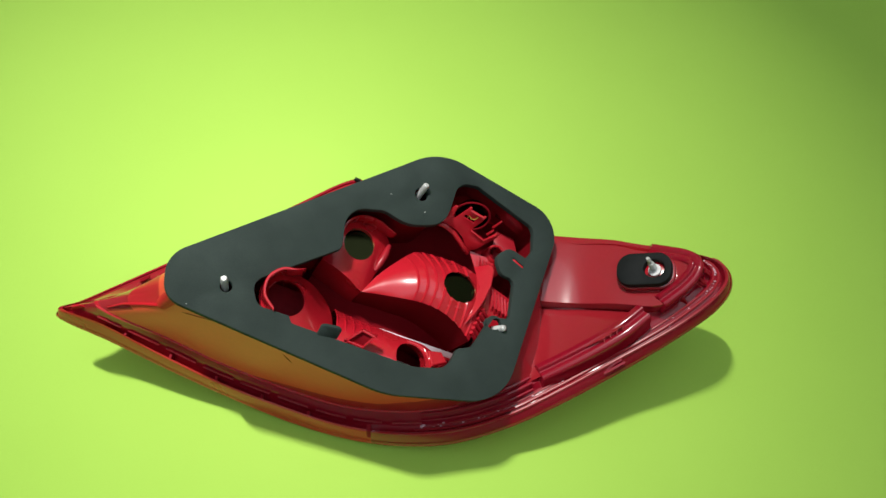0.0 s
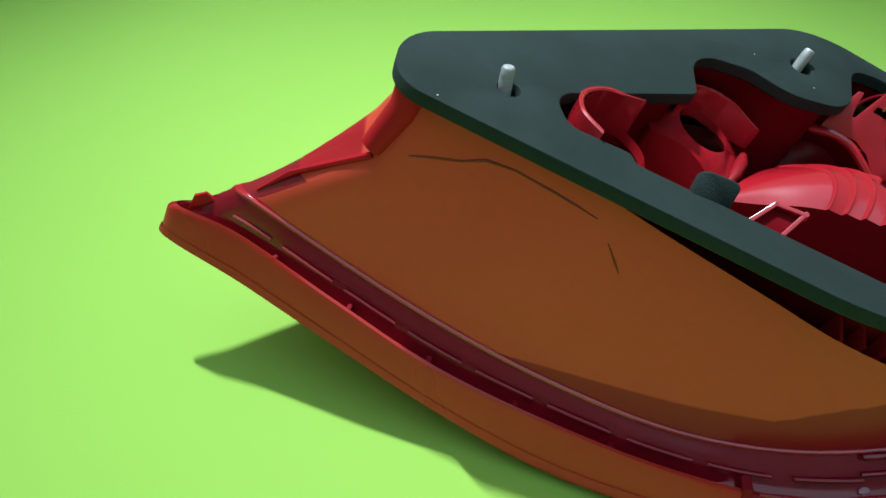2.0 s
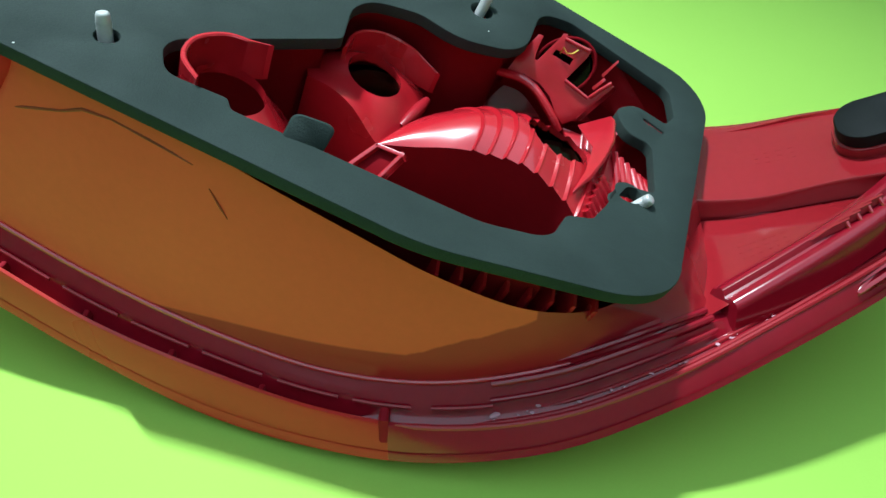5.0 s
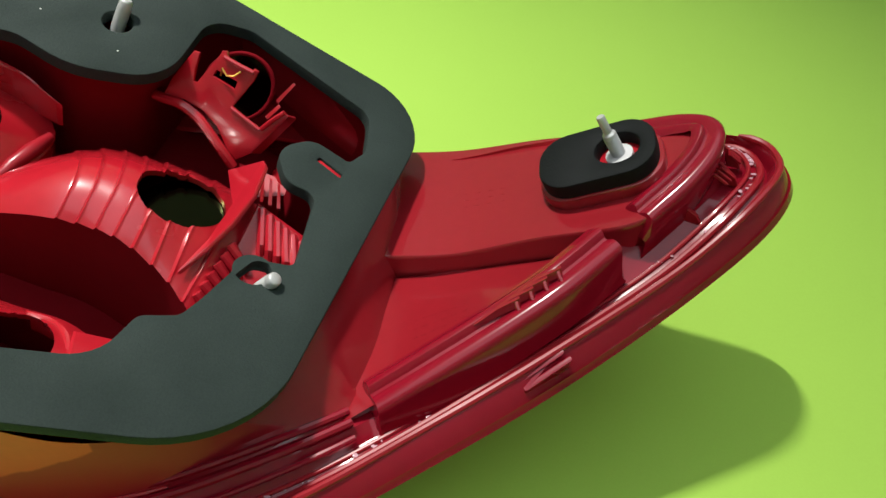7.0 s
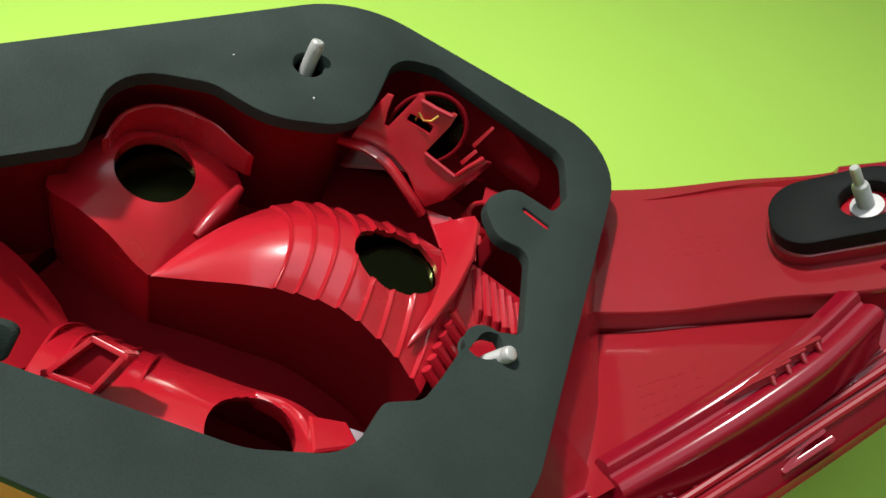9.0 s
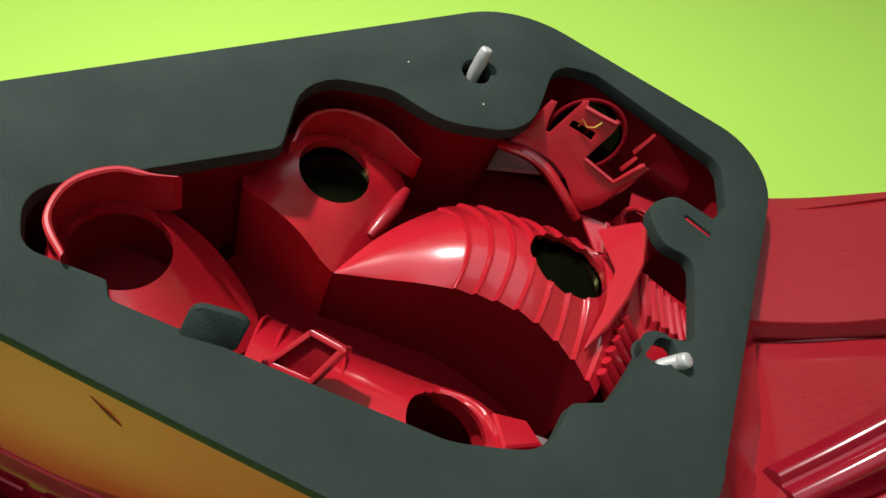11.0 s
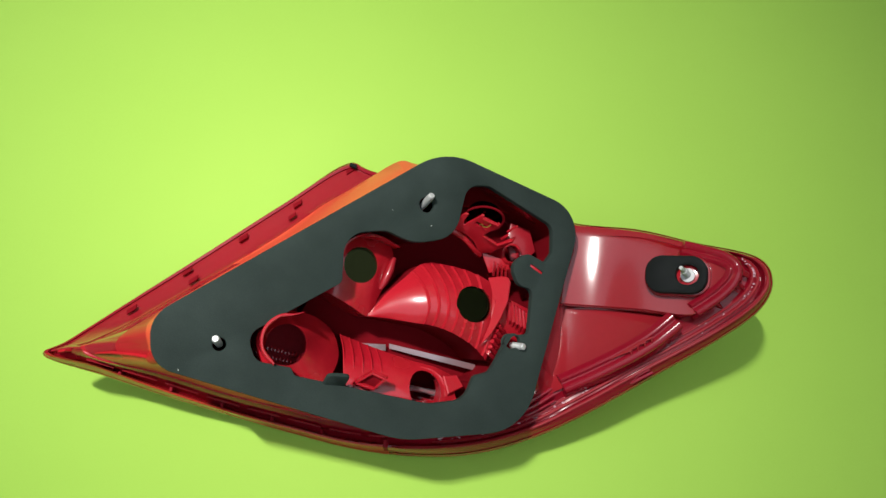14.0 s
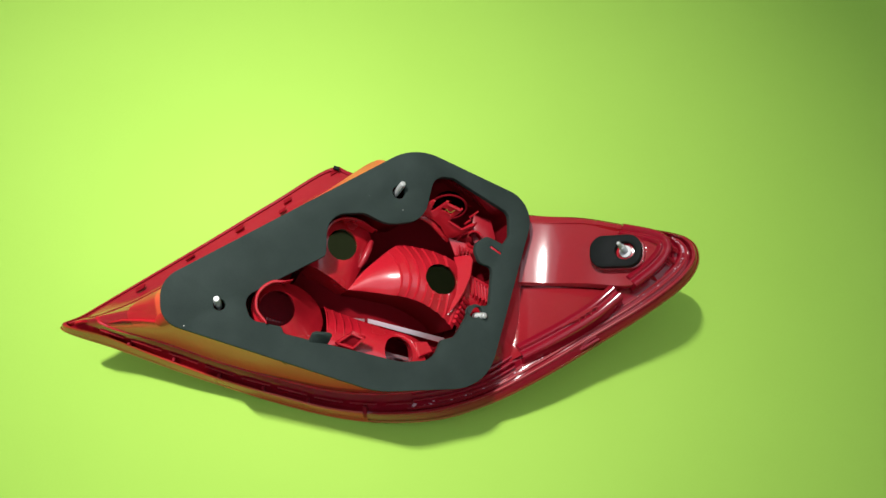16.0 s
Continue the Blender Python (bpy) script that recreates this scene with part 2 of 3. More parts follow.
def light_blocker(name, x0, x1, y0, y1):
    """An unseen plain wall, far outside the sheet's lit middle, added to block light."""
    bm = bmesh.new()
    bmesh.ops.create_cube(bm, size=1, matrix=Matrix.Translation(((x0 + x1) / 2, (y0 + y1) / 2, 1.3)) @ Matrix.Diagonal((x1 - x0, y1 - y0, 2.6, 1)))
    tagged(part(name, bm, M_BLOCKER), "unseen plain matt grey wall added to block side light", "wall", kind="structure")


light_blocker("blocker_north", -1.9, 1.6, 1.7, 1.8)
light_blocker("blocker_south", -1.9, 1.6, -1.8, -1.7)
light_blocker("blocker_west", -1.9, -1.8, -1.7, 1.7)
light_blocker("blocker_east", 1.5, 1.6, -1.7, 1.7)

# ---- the tail light ----
tail = new("tail_light")
tail.location = (-0.06, 0.15, 0)
tagged(tail, "red and amber car tail light lying face down, back open", "tail light")


def circle(x, y, r, n=20, sx=1.0):
    return [Vector((x + r * sx * math.cos(2 * math.pi * k / n), y + r * math.sin(2 * math.pi * k / n))) for k in range(n)]


def foam(u, v, w=0.0):
    """The same plane, with the slight sag of the gasket at both ends."""
    sag = -5.0 * max(0, (-u - 40) / 95) ** 2 - 0.6 * max(0, (u - 60) / 85) ** 2
    curl = 4.4 * max(0, (v - 22) / 66) ** 1.2 + 6.0 * max(0, (-v - 62) / 30) ** 1.3 * min(1, max(0, (u + 45) / 45))
    return lam(u, v, w + sag + curl)


GASKET_OUT = rounded([(-136, -11, 20), (-135, -40, 18), (12, -94, 70), (101, -95, 42), (157.5, 54.5, 26), (50, 96, 45)], 10)
GASKET_IN = rounded([(-81, -24, 9), (-22, 7, 5), (-20, 38.5, 22), (8, 40.5, 14), (26, 32, 30), (56, 36, 20), (66, 72, 14), (82, 72, 9),
                     (131, 45, 8), (130, 26, 4), (124, 19, 2), (110, 26, 8), (97, 18, 9), (102, 3, 8), (113, 0, 5), (108, -31, 3), (95, -31, 5),
                     (77, -55, 5), (66, -57, 4), (58, -72, 14), (33, -73, 30), (-53, -50, 3), (-55, -45, 2), (-76, -40, 8)], 6)
THICK = 5.6
HOLES = [circle(-97, -29, 4.0), circle(36, 58, 5.2), circle(95.5, -35.5, 5.0, 20, 1.15)]
SLOT = rounded([(112, 16.5, 0.9), (121, 10.5, 0.9), (122, 12, 0.9), (113, 18, 0.9)], 3)
gasket = part("gasket", plate(GASKET_OUT, [GASKET_IN, SLOT, *HOLES], 0, -THICK, foam), M_FOAM, tail, "dark grey foam rubber gasket with small white specks")


def panel(corners, thick, seg=1):
    """A flat panel through corners (world points), thick towards its back, with softened rims."""
    pts = [Vector(c) for c in corners]
    n = Vector()
    for i in range(len(pts)):
        n += pts[i - 1].cross(pts[i])
    n = n.normalized() * thick
    mid = sum(pts, Vector()) / len(pts)
    soft = min(0.12, abs(thick) * 0.35 / max(1e-6, (pts[0] - mid).length))
    bm = bmesh.new()
    rows = [[bm.verts.new(p.lerp(mid, k) + n * h) for p in pts] for k, h in ((soft, 0), (0, -0.2), (0, -0.8), (soft, -1))]
    for a, b in zip(rows, rows[1:]):
        strip(bm, a, b)
    bm.faces.new(rows[0])
    bm.faces.new(rows[-1][::-1])
    bmesh.ops.recalc_face_normals(bm, faces=bm.faces)
    return bm


def outline_on(pts2, o, ax, ay):
    return [o + ax * p.x + ay * p.y for p in pts2]


def lams(pts):
    return [lam(*p) for p in pts]


part("tongue", panel([foam(x, y, -1.2) for x, y in ((111, 15), (121, 8.5), (123.5, 12.5), (113.5, 19))], 0.002), M_RED, tail)
# foam flap pushed up out of the opening
fl_o, fl_x, fl_y = lam(-36, -57, 0), lam(-22, -58.5, 0) - lam(-36, -57, 0), lam(-34.5, -50.5, 6.5) - lam(-36, -57, 0)
part("flap", panel(outline_on(rounded([(0, 0, 0.1), (1, 0, 0.1), (1.08, 1, 0.25), (0.05, 1, 0.25)], 4), fl_o, fl_x, fl_y), 0.0028), M_FOAM, gasket)
for x, y in ((-120, -43), (12, 54), (-48, -69), (39, 44)):
    part("speck", panel([foam(x + a, y + b, 0.08) for a, b in ((-0.4, -0.15), (0.2, -0.35), (0.4, 0.2), (-0.15, 0.3))], 0.0002), M_SPECK, gasket)

# curves round the lamp: lip foot, lip top, inner ridge, body foot, and the edge under the gasket
LB = [(-.250, .201, .058), (-.212, .186, .046), (-.172, .170, .032), (-.131, .155, .017), (-.087, .140, .006), (-.042, .127, .006), (0, .120, .010),
      (.044, .1195, .021), (.086, .129, .036), (.128, .146, .049), (.172, .168, .060), (.213, .190, .078), (.241, .209, .092), (.253, .229, .095),
      (.246, .248, .091), (.206, .262, .081), (.173, .277, .062), (.128, .288, .045), (.07, .312, .030), (-.020, .338, .025), (-.044, .346, .024),
      (-.092, .311, .031), (-.145, .273, .041), (-.200, .235, .050), (-.235, .211, .055)]
LT = [(-.244, .2015, .072), (-.214, .192, .066), (-.172, .174, .051), (-.131, .158, .036), (-.088, .144, .028), (-.043, .131, .024), (-.001, .1255, .022),
      (.043, .126, .030), (.084, .135, .044), (.124, .152, .057), (.168, .174, .069), (.210, .195, .087), (.236, .213, .102), (.247, .230, .103),
      (.239, .246, .100), (.204, .2585, .090), (.173, .273, .071), (.128, .284, .055), (.07, .308, .040), (-.018, .335, .036), (-.042, .342, .036),
      (-.0905, .3102, .0415), (-.1445, .2722, .0500), (-.1972, .2347, .0605), (-.230, .2105, .069)]
RI = [(-.216, .2035, .082), (-.203, .1955, .079), (-.170, .186, .062), (-.130, .171, .048), (-.088, .158, .036), (-.043, .146, .029), (0, .1415, .029),
      (.042, .143, .038), (.080, .151, .050), (.117, .170, .050), (.151, .187, .066), (.190, .207, .080), (.216, .223, .101), (.228, .236, .104),
      (.222, .2465, .103), (.197, .255, .093), (.170, .268, .075), (.126, .278, .055), (.066, .300, .046), (-.022, .308, .046), (-.049, .314, .043),
      (-.094, .283, .048), (-.144, .2500, .0575), (-.190, .2200, .0690), (-.208, .208, .080)]
GE = [(-130, -25), (-124, -38), (-105, -47), (-75, -59), (-40, -72), (-5, -82), (25, -88), (60, -91), (92, -80), (110, -62), (122, -38), (132, -14),
      (139, 5), (143, 20), (144, 36), (138, 50), (125, 61), (105, 68), (75, 81), (50, 84), (27, 78), (-20, 51), (-70, 22), (-112, -1), (-126, -12)]
GAP = {4: 3.0, 5: 9.0, 6: 15.0, 7: 17.5, 8: 15.0}
GE3 = [foam(u * 0.985, v * 0.975, -THICK - GAP.get(i, 0)) for i, (u, v) in enumerate(GE)]
FT = {0: (-.160, .198, .109), 1: (-.158, .190, .104), 8: (.084, .158, .052), 9: (.100, .168, .054), 10: (.112, .185, .050), 11: (.116, .205, .048),
      12: (.119, .225, .048), 13: (.121, .240, .050), 14: (.122, .255, .051), 15: (.122, .268, .052), 16: (.118, .276, .052), 17: (.105, .283, .050),
      18: (.045, .316, .074), 19: (.012, .327, .077), 20: (-.010, .327, .073), 23: (-.150, .2215, .1130), 24: (-.160, .2095, .1165)}
FT = [Vector(FT[i]) if i in FT else Vector(RI[i]).lerp(GE3[i], 0.35) + Vector((0, 0, -0.004)) for i in range(25)]
PER = 8
RING = PER * 25
c_lb, c_lt, c_ri, c_ft, c_ge = (spline(c, PER, True) for c in (LB, LT, RI, FT, GE3))
centre = Vector((-0.03, 0.2, 0))


def toward(a, b, k, dz=0.0):
    return [p.lerp(q, k) + Vector((0, 0, dz)) for p, q in zip(a, b)]


def belly(k, p):
    return [Vector((centre.x + (v.x - centre.x) * k, centre.y + (v.y - centre.y) * k, 0.0004 + v.z * k ** p)) for v in c_lb]


def groove(k, shallow, deep):
    """A curve in the rim's channel, deeper along the front where the clips sit."""
    out = []
    for i, (p, q) in enumerate(zip(c_lt, c_ri)):
        st = i / PER
        d = deep if 0.6 < st < 5.4 else shallow
        if st > 18.5:
            d = 0.002
        if k > 0.6 and 8.9 < st < 14.3:
            out.append(p.lerp(q, 0.70 + 0.12 * (k - 0.6)) + Vector((0, 0, p.z - p.lerp(q, 0.75).z - 0.0095)))
        elif k > 0.45 and 8.9 < st < 14.3:
            out.append(Vector((p.lerp(q, k).x, p.lerp(q, k).y, p.z - 0.0092)))
        else:
            out.append(p.lerp(q, k) + Vector((0, 0, -d)))
    return out


def station(st):
    """Points of lip top, ridge, and lip foot at a station round the rim."""
    i = int(st * PER) % RING
    j, f = (i + 1) % RING, st * PER - int(st * PER)
    return tuple(c[i].lerp(c[j], f) for c in (c_lt, c_ri, c_lb))


lens = part("lens", loft([groove(0.14, 0.0062, 0.010), toward(c_lt, c_ri, 0.12, -0.0004), toward(c_lt, c_ri, 0.03), toward(c_lt, c_lb, 0.06), toward(c_lt, c_lb, 0.80), [p + Vector((0, 0, 0.0012)) for p in toward(c_lt, c_lb, 0.84, 0)],
                          [p + (p - centre).normalized() * 0.0008 for p in toward(c_lt, c_lb, 0.87)], [p + (p - centre).normalized() * 0.0008 for p in c_lb],
                          belly(0.97, 3), belly(0.85, 3), belly(0.6, 3), belly(0.3, 3)], cap_last=True), [M_LENS, M_LIP], tail, "glossy red and orange outer lens")
for f in lens.data.polygons:
    st = (f.index % RING) / PER
    if f.index < RING * 7 and st < 5.6:
        f.material_index = 1
    elif RING * 3 <= f.index < RING * 8 and st > 20.2:
        f.material_index = 1 if f.index >= RING * 6 else 0

def dip(curve, depth):
    """Lower a curve where the wing covers it."""
    out = []
    for i, p in enumerate(curve):
        st = i / PER
        k = min(1, max(0, (st - 8.6) / 0.8)) * min(1, max(0, (17.6 - st) / 0.8))
        out.append(p - Vector((0, 0, depth * k)))
    return out


pan_rows = [groove(0.14, 0.006, 0.0098), groove(0.42, 0.0062, 0.009), groove(0.55, 0.0056, 0.004), groove(0.80, 0.001, 0.0012), toward(c_lt, c_ri, 0.95, -0.0008), c_ri, dip(toward(c_ri, c_ft, 0.06, -0.0004), 0.003), dip(toward(c_ri, c_ft, 0.10, -0.0010), 0.005), dip(toward(c_ri, c_ft, 0.5, -0.0006), 0.008), dip(c_ft, 0.004), toward(c_ft, c_ge, 0.5), c_ge]
pan = part("housing", loft(pan_rows), [M_RED, M_SIDE, M_LENS, M_WING], tail, "red plastic housing with an amber side wall")
for f in pan.data.polygons:
    band, st = f.index // RING, (f.index % RING) / PER
    z = f.center.z
    if band >= 6 and (st < 8.0 or st > 18.6):
        f.material_index = 1
    if band >= 6 and 8.0 <= st <= 18.6:
        f.material_index = 3
    if band in (6, 7) and (st > 21.6 or st < 0.75):
        f.material_index = 3
    if band < 5:
        f.material_index = 3 if st > 18.6 else 2
# dark panels along the flange's straight edge, put in for its shaded slots
along = (Vector(LT[23]) - Vector(LT[21])).normalized()
across = (Vector(RI[22]) - Vector(LT[22])).normalized()
for x, y, z, half, deep in ((-.0393, .3378, .0355, 4.2, 2.4), (-.0793, .3096, .0422, 4.0, 2.0), (-.0829, .2991, .0455, 3.6, 1.8), (-.1181, .2830, .0484, 4.0, 2.2),
                            (-.1561, .2576, .0550, 4.0, 1.8), (-.1506, .2508, .0585, 4.0, 2.0), (-.1905, .2302, .0645, 4.0, 2.0)):
    o = Vector((x, y, z)) + along.cross(across).normalized() * (0.0007 if along.cross(across).z > 0 else -0.0007)
    l, w = along * half * 0.001, across * deep * 0.001
    part("slot", panel([o - l - w * 0.8, o + l - w, o + l * 0.8 + w, o - l + w], 0.0012), M_SHADED, pan, "dark rectangular panel put in for a shaded slot")

# inside of the housing, in the red that is darkened for shade
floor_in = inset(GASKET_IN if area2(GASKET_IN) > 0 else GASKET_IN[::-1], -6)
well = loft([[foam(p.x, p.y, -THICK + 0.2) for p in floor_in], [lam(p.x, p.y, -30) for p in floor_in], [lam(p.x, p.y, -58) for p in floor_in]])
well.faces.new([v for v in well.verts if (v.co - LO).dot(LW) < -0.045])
part("well", well, M_SHADED, tail, "inside of the housing, its red plastic darkened for shade")

# ribs under the gasket along the front
for k in range(8):
    u = 22 + k * 8.5
    part("rib", panel(lams([(u, -85, -15.5), (u, -72, -10), (u, -72, -42), (u, -83, -38)]), 0.0018), M_RED, pan)

# red post and ledges at the pointed end
part("post", tube([foam(-127, -33, -THICK), foam(-127.5, -33.5, -15), Vector((-.1580, .1930, .1120))], [0.0064, 0.0060, 0.0045], 18), M_DULL, pan)
part("ledge", tube([Vector((-.158, .1925, .1085)), Vector((-.175, .1962, .1008)), Vector((-.191, .1985, .0942)), Vector((-.205, .1992, .0845))], [0.0014, 0.0012, 0.0010, 0.0005], 8), M_DULL, pan)
part("ledge", tube([Vector(p) for p in ((-.158, .1925, .1095), (-.141, .1857, .1137), (-.126, .181, .1159), (-.1176, .1785, .1185), (-.1075, .175, .1175), (-.0956, .1706, .1137), (-.0878, .1677, .1109), (-.0809, .1651, .1081))],
                   [0.0006, 0.0006, 0.0005, 0.0007, 0.0005, 0.0006, 0.0005, 0.0002], 8), M_SCORE, pan)
part("scratch", tube([Vector((-.0765, .1628, .1005)), Vector((-.0734, .161, .094)), Vector((-.0715, .160, .090))], [0.0002, 0.0005, 0.0001], 6), M_SCORE, pan)
# clips that hold the lens in the front channel, and the dashed rail beside them
for st in (1.35, 2.1, 2.9, 3.7, 4.5):
    a, r, b = station(st)
    low = Vector((0, 0, -0.008))
    part("clip", panel([a.lerp(r, 0.12) + Vector((0, 0, -0.0012)), a.lerp(r, 0.36) + Vector((0, 0, -0.004)), a.lerp(r, 0.40) + low, a.lerp(r, 0.12) + low], 0.0020), M_FLOOR, lens)
a, r, b = station(5.55)
part("clip", panel([a + Vector((0, 0, 0.0025)), a.lerp(r, 0.35) + Vector((0, 0, 0.001)), a.lerp(r, 0.45) + Vector((0, 0, -0.007)), a.lerp(b, 0.5) + Vector((0, -0.0005, 0))], 0.0036), M_FLOOR, lens)
for st in (0.75, 1.4, 2.05, 2.7, 3.35, 4.0, 4.65, 5.3, 6.0):
    pts = []
    for k in range(5):
        a, r, b = station(st + 0.52 * k / 4)
        pts.append(a.lerp(r, 0.52) + Vector((0, 0, -0.0020)))
    part("rail", tube(pts, 0.0007, 6), M_MOULD, pan)

# small upright tab where the lip meets the point
a, r, b = station(24.9)
up4 = Vector((0, 0, 0.001))
part("end_tab", panel([a.lerp(r, 0.30) - up4 * 4, a.lerp(r, 0.42) + up4 * 1.2, a.lerp(r, 0.60) + up4 * 1.0, a.lerp(r, 0.72) - up4 * 4], 0.0016), M_DULL, lens)


# rounded beads along the ridge and the lip
def rim_bead(name, st0, st1, k0, dz, r0, mat, owner):
    n = int((st1 - st0) * 6)
    pts = []
    for k in range(n + 1):
        a, r, b = station(st0 + (st1 - st0) * k / n)
        pts.append(a.lerp(r, k0) + Vector((0, 0, dz)))
    return part(name, tube(pts, [r0 * 0.4] + [r0] * (n - 1) + [r0 * 0.4], 8), mat, owner)


rim_bead("bead", 5.7, 14.0, 0.05, 0.0003, 0.0012, M_MOULD, lens)
rim_bead("bead", 6.4, 14.0, 0.27, -0.0050, 0.0012, M_MOULD, lens)
rim_bead("bead", 7.0, 13.8, 0.46, -0.0057, 0.0008, M_MOULD, lens)
rim_bead("bead", 0.3, 7.2, 1.0, 0.0003, 0.0011, M_RED, pan)
# stepped rails where the front rim turns to the wing
for k0, dz, r0 in ((0.86, 0.0012, 0.0014), (1.10, 0.0012, 0.0013), (0.62, -0.0016, 0.0010)):
    pts = []
    for k in range(15):
        st = 6.6 + 2.05 * k / 14
        i = int(st * PER)
        pts.append(c_lt[i].lerp(c_ri[i], k0) + Vector((0, 0, dz)))
    part("rail", tube(pts, r0, 8), M_LENS, pan)

# ---- the wing beside the gasket ----
def surface(front, back, rows, bulge=0.0, per=6):
    f, b = spline(front, per), spline(back, per)
    return [[p.lerp(q, k / rows) + Vector((0, 0, bulge * math.sin(math.pi * k / rows))) for p, q in zip(f, b)] for k in range(rows + 1)]


w_front = [(.112, .2255, .0562), (.119, .2245, .0566), (.140, .2215, .0622), (.165, .2165, .0765), (.195, .2095, .093), (.211, .219, .1030), (.2205, .2315, .1105)]
w_back = [(.114, .285, .0552), (.124, .283, .0560), (.146, .279, .0614), (.172, .2715, .0740), (.191, .262, .086), (.206, .2545, .0985), (.2185, .2475, .1065)]
top = surface(w_front, w_back, 8, 0.0005)
fr = top[0]
skirt = [[p + Vector((0.0008, -0.0014, -0.0145)) for p in fr], [p + Vector((0.0003, -0.0009, -0.0016)) for p in fr], [p + Vector((0.0001, -0.0005, -0.0003)) for p in fr], [p + Vector((0, -0.0001, 0)) for p in fr]]
rim = [[p + Vector((0, 0.0008, -0.0005)) for p in top[-1]], [p + Vector((0, 0.001, -0.007)) for p in top[-1]]]
wing = part("wing", loft(skirt + top[1:] + rim, closed=False), M_WING, tail, "glossy red plastic wing with raised beads")


def swept(path, profile, drop=0.012, per=6):
    """A moulded rail: a profile (outward, up, in mm) carried along a path, its ends falling away."""
    pts = spline(path, per)
    n, rows = len(pts), [[] for _ in profile]
    for i in range(-1, n + 1):
        p = pts[min(max(i, 0), n - 1)]
        d = pts[min(max(i, 0) + 1, n - 1)] - pts[max(min(i, n - 1) - 1, 0)]
        d.normalize()
        out = Vector((d.y, -d.x, 0)).normalized()
        end = -1 if i < 0 else (1 if i == n else 0)
        for row, (a, h) in zip(rows, profile):
            row.append(p + out * a * 0.001 + Vector((0, 0, h * 0.001 if not end else min(h * 0.001, -drop))) + d * end * 0.0016)
    return loft(rows, closed=False)


RAIL = [(-10, -1.4), (-8.6, -0.4), (-7.6, 1.2), (-6.6, 1.9), (-5.4, 1.9), (-4.4, 1.1), (-3.6, 0.0), (-2.6, -0.1), (-1.6, 0.9), (-0.6, 1.9), (1.2, 2.2), (2.8, 1.8), (3.8, 0.8),
        (4.6, -1.2), (6.4, -6.5), (7.6, -9.6), (8.6, -12)]
END_RAIL = [(-8.2, -1.0), (-7.2, 0.2), (-6.4, 1.3), (-5.6, 1.6), (-4.8, 1.3), (-3.9, 0.2), (-3.0, 0.1), (-2.0, 1.0), (-0.8, 2.1), (0.8, 2.3), (2.2, 1.6), (3.0, 0.2), (4.0, -5), (4.6, -10), (5.0, -14)]
part("rail", swept([(.1975, .2100, .0935), (.2045, .2145, .0980), (.2125, .2200, .1030), (.2195, .2270, .1075), (.2230, .2345, .1098), (.2220, .2415, .1090), (.2165, .2475, .1050), (.2080, .2525, .0990), (.1960, .2590, .0900)], END_RAIL, 0.006), M_LENS, wing)
# lower panel with its double bead
l_front = [(.100, .1600, .0490), (.111, .1642, .0545), (.130, .1718, .0640), (.150, .1808, .0733), (.170, .1915, .0820), (.187, .2040, .0875)]
part("rail", swept(l_front[1:], RAIL), M_LENS, wing)
l_back = [(.112, .222, .0445), (.119, .222, .0465), (.135, .2205, .0510), (.155, .2170, .0605), (.172, .2130, .0695), (.189, .2075, .0800)]
part("lower_panel", loft(surface([(p[0], p[1], p[2] - 0.0002) for p in l_front], l_back, 6), closed=False), M_WING, wing)
# comb of moulded teeth across the double bead
for k in range(4):
    o = Vector((.1535 + 0.0044 * k, .1868 + 0.0025 * k, .0772 + 0.0021 * k))
    heel, tip, foot = Vector((-0.0120, -0.0036, -0.0052)), Vector((0.0020, 0.0016, 0.0024)), Vector((0.0034, -0.0038, -0.0014))
    tooth = part("tooth", panel([o + heel, o + heel * 0.4 + Vector((0, 0.0010, 0.0012)), o + tip, o + tip + Vector((0.0008, -0.0012, -0.0026)), o + heel * 0.5 + Vector((0, 0, -0.0018))], 0.0014), M_WING, wing)
    part("tine", tube([o + tip * 0.6, o + foot * 0.5 + Vector((0, 0, 0.0012)), o + foot], [0.0009, 0.0008, 0.0007], 6), M_WING, tooth)
# latch in the channel of the wing
def bar_between(p, q, high, thick):
    p, q, h = Vector(p), Vector(q), Vector((0, 0, high))
    return panel([p, q, q - h, p - h], thick)


latch = part("latch", bar_between((.1540, .1678, .0630), (.1690, .1752, .0702), 0.005, 0.0020), M_LENS, lens, "moulded latch with crossing bars")
for p, q in (((.1570, .1660, .0622), (.1715, .1730, .0694)), ((.1575, .1662, .0626), (.1650, .1738, .0680))):
    part("bar", bar_between(p, q, 0.0045, 0.0018), M_LENS, latch)
for st in (11.7, 12.5, 13.2):
    a, r, b = station(st)
    part("rib", panel([a.lerp(r, 0.50) + Vector((0, 0, -0.0090)), a.lerp(r, 0.96) + Vector((0, 0, -0.0090)), a.lerp(r, 0.96) + Vector((0, 0, -0.0005)), a.lerp(r, 0.62) + Vector((0, 0, -0.0050))], 0.0016), M_MOULD, lens)
# groups of small ticks on the channel wall
for st in (9.25, 10.35, 12.2, 12.9):
    for k in range(3):
        a, r, b = station(st + 0.09 * k)
        part("tick", tube([a.lerp(r, 0.86) + Vector((0, 0, -0.002)), a.lerp(r, 0.62) + Vector((0, 0, -0.0045))], 0.0006, 6), M_MOULD, pan)
